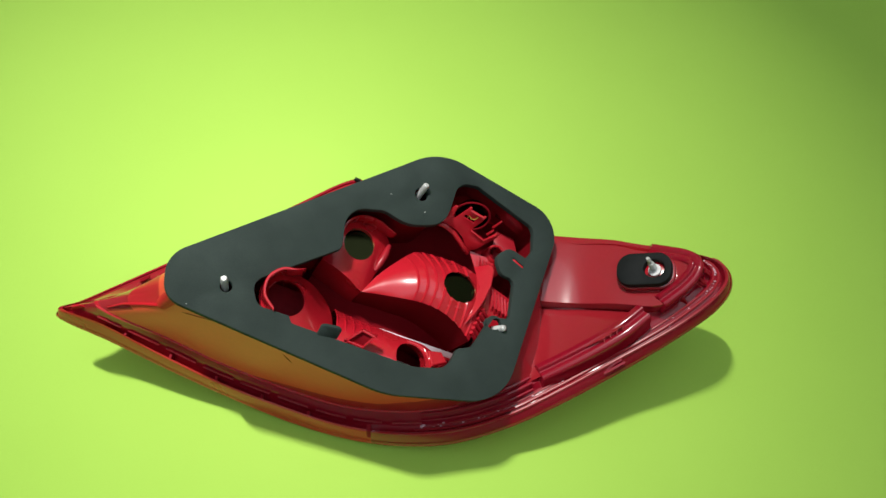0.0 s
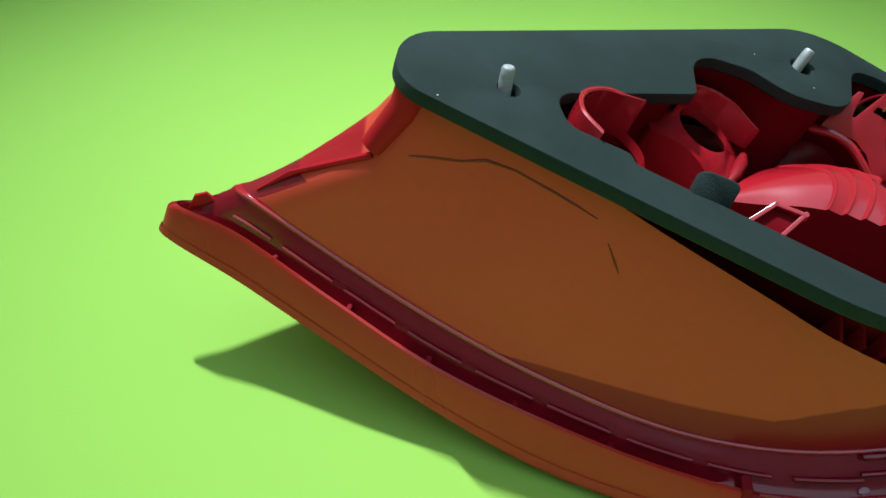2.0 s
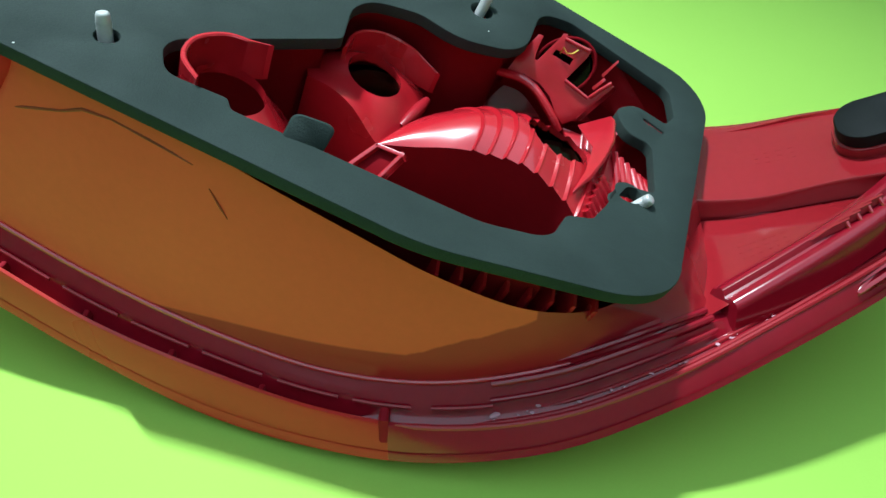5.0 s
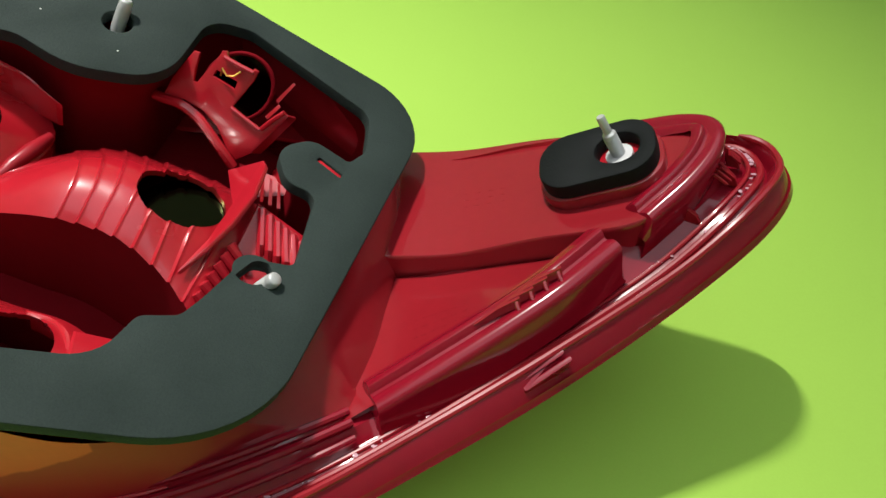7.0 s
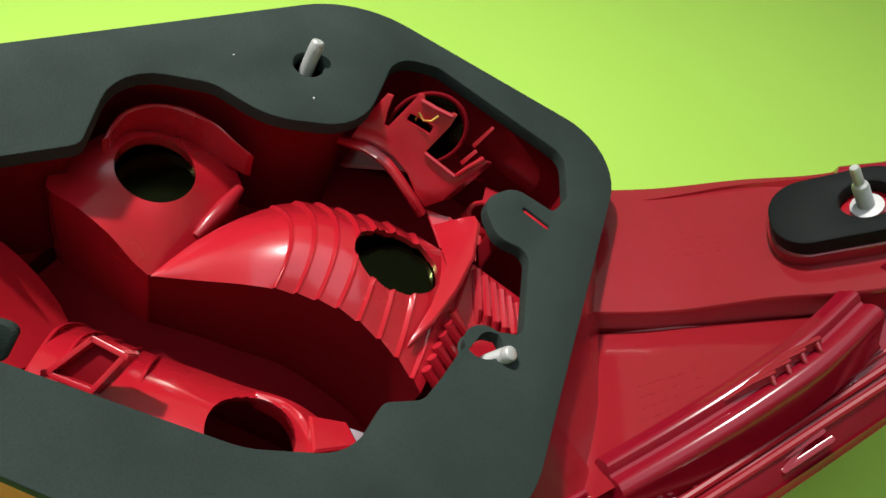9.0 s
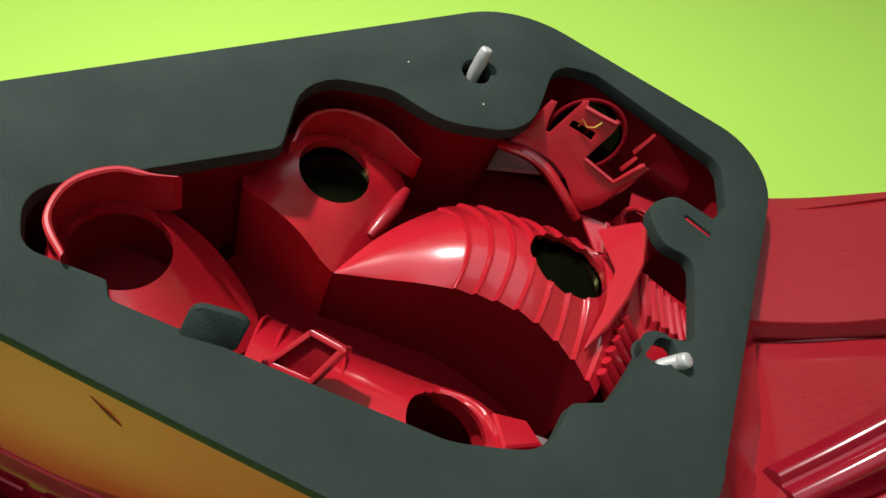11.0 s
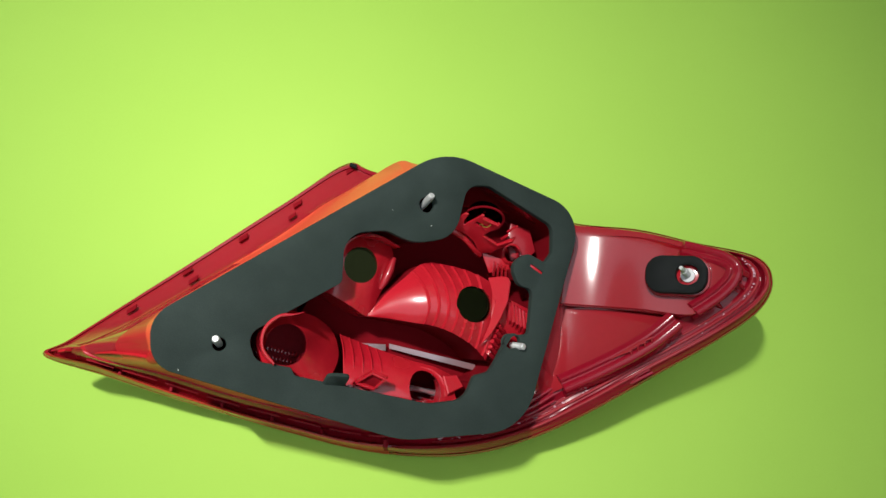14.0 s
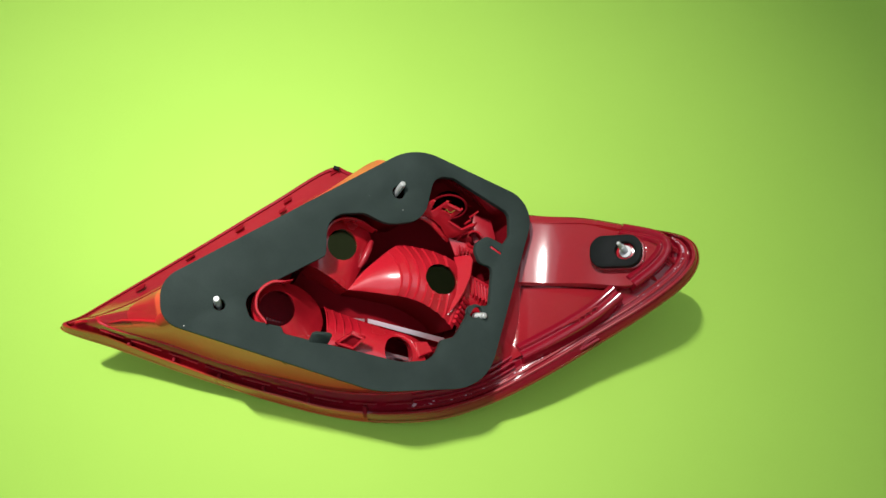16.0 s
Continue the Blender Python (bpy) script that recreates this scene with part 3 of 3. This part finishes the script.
# dried glue crumbs along the channel, coloured pale for their glints
rng = random.Random(4)
glue = bmesh.new()
for k in range(95):
    st = rng.uniform(6.4, 14.0)
    a, r, b = station(st)
    p = a.lerp(r, rng.gauss(0.34, 0.05)) + Vector((0, 0, -0.0052))
    s = rng.uniform(0.0002, 0.0007)
    mat4 = Matrix.Translation(p) @ Matrix.Diagonal((s * rng.uniform(1, 2.4), s * rng.uniform(0.8, 1.6), s * 0.6, 1))
    bmesh.ops.create_icosphere(glue, subdivisions=1, radius=1, matrix=mat4)
for st, k0, size in ((6.55, 0.45, 1.4), (9.35, 0.37, 1.0), (9.55, 0.37, 0.8)):
    a, r, b = station(st)
    p = a.lerp(r, k0) + Vector((0, 0, -0.0058))
    mat4 = Matrix.Translation(p) @ Matrix.Rotation(0.5, 4, "Z") @ Matrix.Diagonal((size * 0.0019, size * 0.0009, 0.0007, 1))
    bmesh.ops.create_icosphere(glue, subdivisions=2, radius=1, matrix=mat4)
tagged(part("glue", glue, M_GLUE, lens, "shiny lumps of dried glue, paled for their glints"), kind="stuff")

# ---- oblong pad and its stud ----
PX = Vector((.035, -.006, .0205)).normalized()
PN = PX.cross(Vector((0.12, 0.99, 0.05))).normalized()
PY = PN.cross(PX)
PC = Vector((.1845, .2365, .0985))


def pad_at(u, v, w=0.0):
    return PC + (PX * u + PY * v + PN * w) * 0.001


PAD = rounded([(-20.5, -13, 11), (20.5, -13, 11), (20.5, 13, 11), (-20.5, 13, 11)], 8)
part("pad_seat", plate([p * 1.08 for p in PAD], [], -6, -14, pad_at, 1.4), M_WING, wing)
pad = part("pad", plate(PAD, [circle(7.5, 0, 7.0, 22, 1.1)], 0, -7, pad_at, 1.0), M_PAD, tail, "black oblong rubber pad round a stud")
part("pad_floor", plate(circle(7.5, 0, 7.6), [], -5.5, -7, pad_at, 0.3), M_RED, wing)


def stud(base, tip, hex_tip=False):
    d = tip - base
    prof = [(0, 2.4), (0.2, 2.4)]
    for k in range(14):
        prof += [(0.22 + k * 0.042, 2.38), (0.24 + k * 0.042, 2.50)]
    prof += [(0.83, 2.44), (0.95, 2.30), (0.98, 2.1), (1.0, 1.7)]
    if hex_tip:
        prof = [(0, 2.4), (0.1, 2.4)] + [(0.12 + 0.022 * k, 2.2 + 0.3 * (k % 2)) for k in range(20)] + [(0.60, 2.3), (0.64, 1.5), (0.97, 1.5), (1.0, 1.2)]
    return part("stud", tube([base + d * k for k, _ in prof], [r * 0.001 for _, r in prof], 14), M_STEEL, tail, "bright zinc-plated threaded stud")


stud(lam(-96.5, -29, -12), lam(-99.5, -25.5, 4.0))
stud(lam(34.5, 57.0, -9), lam(37.8, 63.4, 8.2))
stud(lam(98, -38.2, -8), lam(102.3, -39.4, 3.4))
s4 = stud(pad_at(7.5, 0, -6), pad_at(5.5, 2.5, 12.5), True)
part("washer", tube([pad_at(7.5, 0, -5.5), pad_at(7.4, 0, -3.6), pad_at(7.4, 0, -3.4)], [0.0048, 0.0048, 0.0040], 18), M_WASHER, s4, "white plastic washer")

# ---- inside of the housing ----
def dome(name, hole, outer, label, steps=7, bulge=5.0, skirt_to=-58, mat=None):
    """A bowl back: a round hole, a skin that falls away to an outer edge, and a skirt below that edge."""
    n = 48
    out = spline([Vector(p) for p in outer], 12, True)
    m = len(out)
    hc = sum((Vector(h) for h in hole), Vector()) / len(hole)
    ring = spline([Vector(h) for h in hole], 12, True)
    # match both rings by their turn about the hole
    turn = lambda p: math.atan2(p.y - hc.y, p.x - hc.x)
    def sample(loop, a):
        best = min(range(len(loop)), key=lambda i: abs((turn(loop[i]) - a + math.pi) % (2 * math.pi) - math.pi))
        return loop[best]
    inner_l = [sample(ring, -math.pi + 2 * math.pi * k / n) for k in range(n)]
    outer_l = [sample(out, -math.pi + 2 * math.pi * k / n) for k in range(n)]
    curves = [[lam(p.x, p.y, p.z - 4) for p in inner_l]]
    for s in range(steps + 1):
        t = s / steps
        curves.append([lam(*(p.lerp(q, t) + Vector((0, 0, bulge * math.sin(math.pi * t) * 0.6 + (0.0 if s else 0))))) for p, q in zip(inner_l, outer_l)])
    curves.append([lam(p.x, p.y, p.z - 1.2) for p in outer_l])
    curves.append([lam(p.x, p.y, skirt_to) for p in outer_l])
    bm = loft(curves)
    return part(name, bm, mat or M_RED, pan, label)


def collar(pts, heights, thick, lower, name="collar"):
    """A curved wall on a line of points (mm in the gasket plane), from lower up to heights."""
    c = spline([Vector((*p, 0)) for p in pts], 6)
    hs = spline([Vector((h, 0, 0)) for h in heights], 6)
    mid = sum(c, Vector()) / len(c)
    rows = [[], [], [], [], [], []]
    for p, h in zip(c, hs):
        o = (p - mid).normalized() * thick
        for row, (q, z) in zip(rows, ((p, lower), (p, h.x - 0.5), (p + o * 0.3, h.x), (p + o * 0.7, h.x), (p + o, h.x - 0.5), (p + o, lower))):
            row.append(lam(q.x, q.y, z))
    bm = loft(rows, closed=False)
    bm.verts.ensure_lookup_table()
    n = len(c)
    bm.faces.new([bm.verts[k * n] for k in range(6)])
    bm.faces.new([bm.verts[k * n + n - 1] for k in range(6)][::-1])
    return part(name, bm, M_RED, pan)


def tilted(c, a, b, n=14):
    """A round ring with centre c and half axes a and b."""
    c, a, b = Vector(c), Vector(a), Vector(b)
    return [c + a * math.cos(2 * math.pi * k / n) + b * math.sin(2 * math.pi * k / n) for k in range(n)]


# left socket
dome("bulb_socket", tilted((-56.5, -31, -8), (13, 0, -1.8), (0, 13, -0.5)),
     [(-74, -34, -12), (-64, -56, -12), (-36, -58, -14), (-20, -44, -30), (-19, -27, -42), (-30, -16, -34), (-44, -11, -22), (-60, -10, -15), (-72, -20, -13)], "", bulge=-1.5)
collar([(-65.5, -41), (-71.5, -32), (-70, -21.5), (-62, -14.5), (-54, -13.5), (-47.5, -12)], [2.5, 2.5, 2, 1.5, 1.0, 0.5], 2.2, -15)
part("web", panel(lams([(-50, -53, -2), (-38, -58, -3), (-38, -58, -14), (-50, -53, -14)]), 0.002), M_RED, pan)
# upper socket with its vane
dome("bulb_socket", tilted((-4.5, 20, -21), (12, 0, -1.8), (0, 12.2, 0.8)),
     [(-32, 5, -19), (-22, -2, -17), (-12, -8, -19), (1, -14.5, -28), (9, -3, -32), (14, 6, -33), (22, 24, -34), (18, 36, -32), (0, 42, -28), (-18, 35, -23), (-29, 18, -20)], "", bulge=0.5)
collar([(-18.5, 22), (-15, 33), (-5, 38.5), (8, 37.5), (16, 34.5), (22, 32)], [-13, -12, -12, -14, -17, -19], 2.0, -30, "vane")

part("block", tube(lams([(11, 4, -31), (14, 9, -29.5), (18, 17, -29), (21.5, 25.5, -30)]), [0.0016, 0.0026, 0.0028, 0.0018], 12), M_MOULD, pan)


def ribbed(name, low, crest, high, hole, radii, ribs, start, depth, ns=110, na=34, skirt_low=-58, skirt_high=-58):
    """A ribbed reflector back: sections from a lower edge over a crest to an upper edge, with a hole through it."""
    per = ns // (len(low) - 1)
    l, c, h = (spline([Vector(p) for p in k], per) for k in (low, crest, high))
    n = len(l)
    bm = bmesh.new()
    grid = []
    for i in range(n):
        s = i / (n - 1)
        row = []
        for j in range(na + 1):
            a = j / na
            # a parabola through edge, crest and edge
            p = l[i] * (2 * (a - 0.5) * (a - 1)) + c[i] * (4 * a * (1 - a)) + h[i] * (2 * a * (a - 0.5))
            if s > start:
                k = (s - start) / (1 - start) * ribs
                saw = k - math.floor(k)
                p = p + Vector((0, 0, depth * (min(1, saw / 0.14) - 1.0 * saw + 0.22 * math.exp(-((saw - 0.16) / 0.06) ** 2) - 0.4)))
            row.append(p)
        grid.append(row)
    vs = [[bm.verts.new(p) for p in row] for row in grid]
    for i in range(n - 1):
        for j in range(na):
            mid = (grid[i][j] + grid[i + 1][j + 1]) / 2
            if hole and ((mid.x - hole[0]) / radii[0]) ** 2 + ((mid.y - hole[1]) / radii[1]) ** 2 < 1:
                continue
            bm.faces.new((vs[i][j], vs[i + 1][j], vs[i + 1][j + 1], vs[i][j + 1]))
    loose = [v for v in bm.verts if not v.link_faces]
    for v in loose:
        bm.verts.remove(v)
    if hole:
        edge = []
        for e in bm.edges:
            if len(e.link_faces) == 1:
                m = (e.verts[0].co + e.verts[1].co) / 2
                if ((m.x - hole[0]) / radii[0]) ** 2 + ((m.y - hole[1]) / radii[1]) ** 2 < 1.8:
                    edge.append(e)
        for v in {v for e in edge for v in e.verts}:
            d = Vector(((v.co.x - hole[0]) / radii[0], (v.co.y - hole[1]) / radii[1]))
            d.normalize()
            v.co.x, v.co.y = hole[0] + d.x * radii[0], hole[1] + d.y * radii[1]
        made = bmesh.ops.extrude_edge_only(bm, edges=edge)["geom"]
        for g in made:
            if isinstance(g, bmesh.types.BMVert):
                g.co.z -= 2.5
    # skirts below both edges and the far end, in the shade-darkened red
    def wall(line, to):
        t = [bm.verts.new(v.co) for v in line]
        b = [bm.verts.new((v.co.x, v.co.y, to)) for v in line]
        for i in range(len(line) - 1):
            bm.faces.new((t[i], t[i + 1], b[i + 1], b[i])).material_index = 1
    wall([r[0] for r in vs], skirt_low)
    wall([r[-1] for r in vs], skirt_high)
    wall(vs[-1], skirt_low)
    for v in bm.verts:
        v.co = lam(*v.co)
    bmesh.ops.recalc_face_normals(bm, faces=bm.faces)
    return part(name, bm, [M_RED, M_SHADED], pan, sharp=28)


main = ribbed("reflector_back",
              [(1, -14.5, -28), (14, -16.5, -23), (29, -20, -15), (43, -23, -11), (56, -29, -7), (70, -38, -9), (80, -48, -12)],
              [(1, -14.3, -28), (15, -9, -20), (31, -5, -11), (46, -3, -5.5), (60, -6, -2.5), (74, -11, -4), (90, -22, -9)],
              [(1, -14, -28), (12, -1, -25), (25, 10, -23), (41, 21, -25), (57, 20, -24), (76, 14, -20), (97, 2, -16)],
              (70.5, -9), (14.2, 12.6), 8, 0.40, 1.5, 240)
# fin beside the hole and the fluted end behind it
part("fin", panel(lams([(84, 9, -9), (92, 9.5, -3), (94.6, 8.2, 0.8), (95.6, 5, 1.6), (93.4, -8, 1.0), (88, -20, -1.0), (81.6, -30, -3.2), (75, -37.5, -7), (82, -24, -6.5), (87.5, -8, -6)]), 0.0018), M_RED, main)
for k in range(6):
    t = k / 5
    base = Vector((84, -45, -12)).lerp(Vector((97, -12, -6)), t * 0.55)
    part("flute", tube(lams([(base.x - 3.5, base.y + 3.0, base.z + 3.5), (base.x + 2, base.y - 1.0, base.z - 1), (base.x + 6, base.y - 4, base.z - 16)]), 0.0017, 8), M_RED, main)
for k in range(6):
    u = 96 + k * 2.9
    part("flute", tube(lams([(u, -8 - k * 1.6, -4 - k * 0.8), (u + 1.5, -20 - k * 1.6, -8), (u + 2.5, -27 - k * 1.2, -16)]), 0.0015, 8), M_RED, main)
part("backing", panel(lams([(94, -4, -8), (116, -14, -12), (112, -36, -20), (88, -48, -22), (84, -40, -18)]), 0.004), M_RED, main)

lower = ribbed("reflector_back",
               [(-20, -58, -12), (-4, -66, -10), (12, -72, -9), (28, -77, -9), (44, -81, -10), (60, -82, -13)],
               [(-18, -41, -20), (-1, -50, -16.5), (13, -56, -12.5), (27, -62, -10), (42, -66, -10.5), (57, -69, -15)],
               [(-15, -26, -43), (2, -34, -37), (16, -40, -31), (31, -46, -26), (46, -51, -22), (58, -57, -24)],
               (34.5, -65), (11.5, 12.5), 8, -0.02, 0.0)
for k in range(5):
    t = k / 4
    o = Vector((-15, -26, -43)).lerp(Vector((8, -37, -34)), t)
    m = Vector((-18, -41, -19.4)).lerp(Vector((6, -52, -15.4)), t)
    e = Vector((-20, -58, -11.4)).lerp(Vector((4, -69, -9.0)), t)
    part("rib", tube([lam(*p) for p in spline([o, o.lerp(m, 0.5) + Vector((0, 0, 3.0)), m, e], 5)], 0.0006, 8), M_RED, lower)
collar([(36, -51), (43, -54), (47.5, -60), (48.5, -68), (46, -76)], [-21, -18.5, -15, -13.5, -13], 2.2, -30, "arch")
part("knob", tube(lams([(55, -62, -24), (56.5, -64, -17), (57, -64.5, -15.5), (57.2, -64.8, -15)]), [0.0030, 0.0028, 0.0022, 0.0008], 12), M_RED, pan)
part("web", panel(lams([(49, -58, -18), (60, -58, -20), (63, -66, -16), (50, -70, -12)]), 0.003), M_RED, lower)
# open square clip
a0, a1, a2, a3 = Vector((-5.5, -50.7, 3.4)), Vector((3.7, -55.6, 6)), Vector((-15.5, -57.5, -6.5)), Vector((-3, -62.5, -3))
frame_pts = [a0, a1, a3, a2]
nrm4 = (a1 - a0).cross(a2 - a0).normalized() * 4.5
for k in range(4):
    p, q = frame_pts[k], frame_pts[(k + 1) % 4]
    part("clip_side", panel([lam(*p), lam(*q), lam(*(q + nrm4)), lam(*(p + nrm4))], 0.0014), M_RED, lower)

# dark panel put in for the shade inside the clip
part("clip_shade", panel([lam(*(p + nrm4 * 0.75)) for p in frame_pts], 0.0008), M_SHADED, lower, "dark panel put in for the shade inside the square clip")

# added dark cups behind the round holes, their colour standing for shade
part("bowl", tube(lams([(-4.5, 20, -25), (-4, 19, -40), (-3, 18, -46), (-3, 18, -47)]), [0.0128, 0.0132, 0.011, 0.001], 24), M_HOLE_SHADE, pan, "dark cup added to shade a round hole")
part("bowl", tube(lams([(70.5, -9, -13), (71, -10, -30), (71, -10, -38), (71, -10, -39)]), [0.0140, 0.0140, 0.011, 0.001], 24), M_HOLE_SHADE, pan, "dark cup added to shade a round hole")

# connector carrier in the upper corner
C_O, C_A, C_B = Vector((.01998, .29282, .10886)), Vector((.00099, -.00019, .00017)), Vector((-.00011, -.00043, -.00087))
C_N = C_B.cross(C_A).normalized()
C_N = C_N if C_N.z > 0 else -C_N


def carrier(a, b, w=0.0):
    """A place on the upright carrier: a to its side, b down (about mm), w out of its face (mm)."""
    return C_O + C_A * a + C_B * b + C_N * w * 0.001


def outline2(pts):
    return [Vector(p) for p in pts]


PLATE = outline2([(12.5, 30.3), (16, 23.5), (21.5, 16.5), (24.3, 13.2), (26.5, 14), (25, 20), (24.5, 24.5), (25.8, 25), (34.5, 14.4), (35, 13.2), (37, 13.4), (37.4, 15.8), (47, 21), (47.4, 19.8), (49, 20.8), (47.4, 24.5),
                  (40, 34.2), (51.2, 42.8), (52.5, 42), (59, 35.5), (61.8, 37.6), (60, 39.5), (48.2, 52.5), (42.5, 55), (38.5, 50), (34.5, 42), (29, 36), (21, 31.5), (15, 30)])
WINDOW = outline2([(33.2, 20.3), (41.5, 24.7), (40.5, 27.5), (32, 22.5)])
cage = part("carrier_plate", plate(PLATE, [WINDOW], 0, -1.8, carrier, 0.3), M_RED, pan, "upright red clip plate with a small window")
# folded rims along the window's bar and the last prong
part("rim_bar", tube([carrier(36.5, 15.5, 0.6), carrier(42, 18.4, 0.9), carrier(47.8, 21.2, 0.6)], 0.0009, 8), M_RED, cage)
part("rim_bar", tube([carrier(40, 34.4, 0.4), carrier(45.5, 38.4, 0.6), carrier(51.4, 42.8, 0.4)], 0.0008, 8), M_RED, cage)
part("rim_bar", tube([carrier(52, 42.5, 0.4), carrier(56, 39, 0.6), carrier(60.5, 35.9, 0.4)], 0.0009, 8), M_RED, cage)
part("side_wall", panel([carrier(61.8, 37.6, 0), carrier(48.2, 52.5, 0), carrier(50, 54, -6), carrier(63, 39.5, -6)], 0.0014), M_MOULD, cage)
part("prong", panel([carrier(55, 32, -5), carrier(60.8, 25.5, -6), carrier(61.6, 26.4, -6), carrier(56, 33.5, -5)], 0.0012), M_RED, cage)
part("prong", panel([carrier(52, 38, -3), carrier(56.5, 33.5, -4), carrier(57.5, 34.6, -4), carrier(53.2, 39.4, -3)], 0.0012), M_RED, cage)
part("spring", tube([carrier(35.4, 22.2, 0.8), carrier(36.6, 19.5, 2.2), carrier(38.4, 22.2, 2.4), carrier(41, 22.4, 2.0), carrier(43, 20.8, 1.0)], 0.0004, 6), M_BRASS, cage, "thin brass contact wire")
# round mouth behind the plate: ring darkened for shade, added dark cup inside
part("ring", tube([carrier(37.5 + 14 * math.cos(x), 28 + 13.2 * math.sin(x), -10) for x in (2 * math.pi * k / 28 for k in range(29))], 0.0008, 8), M_SHADED, cage)
part("mouth", tube([carrier(37.5, 28, -11), carrier(37.5, 28, -16), carrier(37.5, 28, -17)], [0.0132, 0.0120, 0.001], 26, False), M_HOLE_SHADE, cage, "dark cup added to shade the opening behind the clip plate")
part("arch", tube(spline([carrier(8, 29.5, -1), carrier(13, 31, 0), carrier(20, 33.2, 0.6), (carrier(27, 38, 1)), carrier(32.5, 44.5, 1), carrier(37.5, 51.5, 0.6), carrier(41.5, 58, -1)], 5), 0.0020, 10), M_RED, pan)
# wall under the arch, its red darkened for the shade there
part("arch_wall", loft([spline([carrier(12, 31.5, -1), carrier(22, 35, -1), carrier(31, 43.5, -1), carrier(39, 56, -1)], 6), spline([carrier(9, 36, -13), carrier(19, 40, -13), carrier(28, 49, -13), carrier(36, 60, -13)], 6)], closed=False), M_SHADED, pan)
# small round socket next to the hook
part("small_socket", tube(lams([(108, 26, -40), (108, 27, -24), (108.5, 27.5, -22)]), [0.0095, 0.0085, 0.0075], 22, caps=False), M_RED, pan)
part("small_rim", tube([lam(108.5 + 7 * math.cos(x), 27.5 + 7 * math.sin(x), -22) for x in (2 * math.pi * k / 20 for k in range(21))], 0.0011, 8), M_RED, pan)
part("deck", panel(lams([(110, 36, -33), (112, 22, -31), (120, 20, -30), (131, 30, -28), (128, 46, -29), (114, 52, -32)]), 0.002), M_MOULD, pan)
part("deck", panel(lams([(86, 29, -25), (92, 14, -27), (107, 16, -23), (106, 22, -22)]), 0.002), M_RED, pan)
for k in range(4):
    part("web", panel(lams([(92 + 3.2 * k, 22 - k, -18 - k), (93.2 + 3.2 * k, 21.5 - k, -18 - k), (95 + 3.2 * k, 13 - k, -26), (93.5 + 3.2 * k, 13 - k, -26)]), 0.003), M_RED, pan)
# ridges on the lens floor, pale metal put in for their lamp glints
for (p, q) in (((-6, -32, -56), (20, -34.5, -54)), ((23, -34, -55), (86, -52, -47)), ((20, -60, -52), (60, -70, -52))):
    part("glint_ridge", panel(lams([p, q, (q[0], q[1] - 4.5, q[2] - 0.5), (p[0], p[1] - 3.5, p[2] - 0.5)]), 0.0015), M_GLINT, lens)
for (p, q) in (((25, -61, -31), (50, -68.5, -31)), ((22, -69, -29), (47, -76.5, -29))):
    part("glint_ridge", panel(lams([p, q, (q[0], q[1] - 2.2, q[2] - 1.2), (p[0], p[1] - 1.6, p[2] - 1.2)]), 0.0012), M_GLINT, lens)
prism_floor = part("prism_floor", panel(lams([(-84, -44, -40), (-38, -58, -40), (-26, -22, -40), (-74, -8, -40)]), 0.002), M_FLOOR, lens, "red lens floor with fine prism rows")
for r in range(2):
    for k in range(16):
        u, v = -76 + 2.3 * k + 1.5 * r, -37 - 0.7 * k + 5.5 * r
        part("prism", panel(lams([(u, v, -38.9), (u + 0.9, v - 0.3, -38.9), (u + 1.7, v + 2.8, -39.4), (u + 0.8, v + 3.1, -39.4)]), 0.0006), M_RED, prism_floor)
part("corner_clip", panel([Vector((-.039, .3425, .037)), Vector((-.034, .3405, .037)), Vector((-.035, .3375, .038)), Vector((-.040, .3395, .038))], 0.002), M_PAD, lens)


# moulded marks on the wing, worn to short bars
def bar(p, along, size, up):
    side = along.cross(up).normalized()
    a, b = along.normalized() * size, side * 0.00035
    o = p + up * 0.00008
    return part("mark", panel([o - a + b, o + a + b, o + a - b, o - a - b], 0.0010), M_WING, wing)


rng = random.Random(9)


def mark_grid(grid, rows, cols, k0, dk, i0, size):
    """Rows of short raised bars on a surface given by its grid of points."""
    for r in range(rows):
        for c in range(cols):
            k, i = k0 + r * dk, i0 + c
            row = int(k)
            p = grid[row][i].lerp(grid[row + 1][i], k - row)
            q = grid[row][i + 1].lerp(grid[row + 1][i + 1], k - row)
            up = (q - p).cross(grid[row + 1][i] - grid[row][i]).normalized()
            bar(p.lerp(q, rng.uniform(0.4, 0.6)), q - p, size * rng.uniform(0.7, 1.2), up if up.z > 0 else -up)


mark_grid(top, 3, 4, 3.2, 0.5, 12, 0.0011)
mark_grid(surface([(p[0], p[1], p[2] - 0.0002) for p in l_front], l_back, 6), 4, 6, 1.8, 0.5, 9, 0.0010)
for k in range(3):
    p = top[7][20 + k * 2]
    up = (top[7][21 + k * 2] - p).cross(top[8][20 + k * 2] - p).normalized()
    bar(p, top[8][20 + k * 2] - p, 0.0018, up if up.z > 0 else -up)
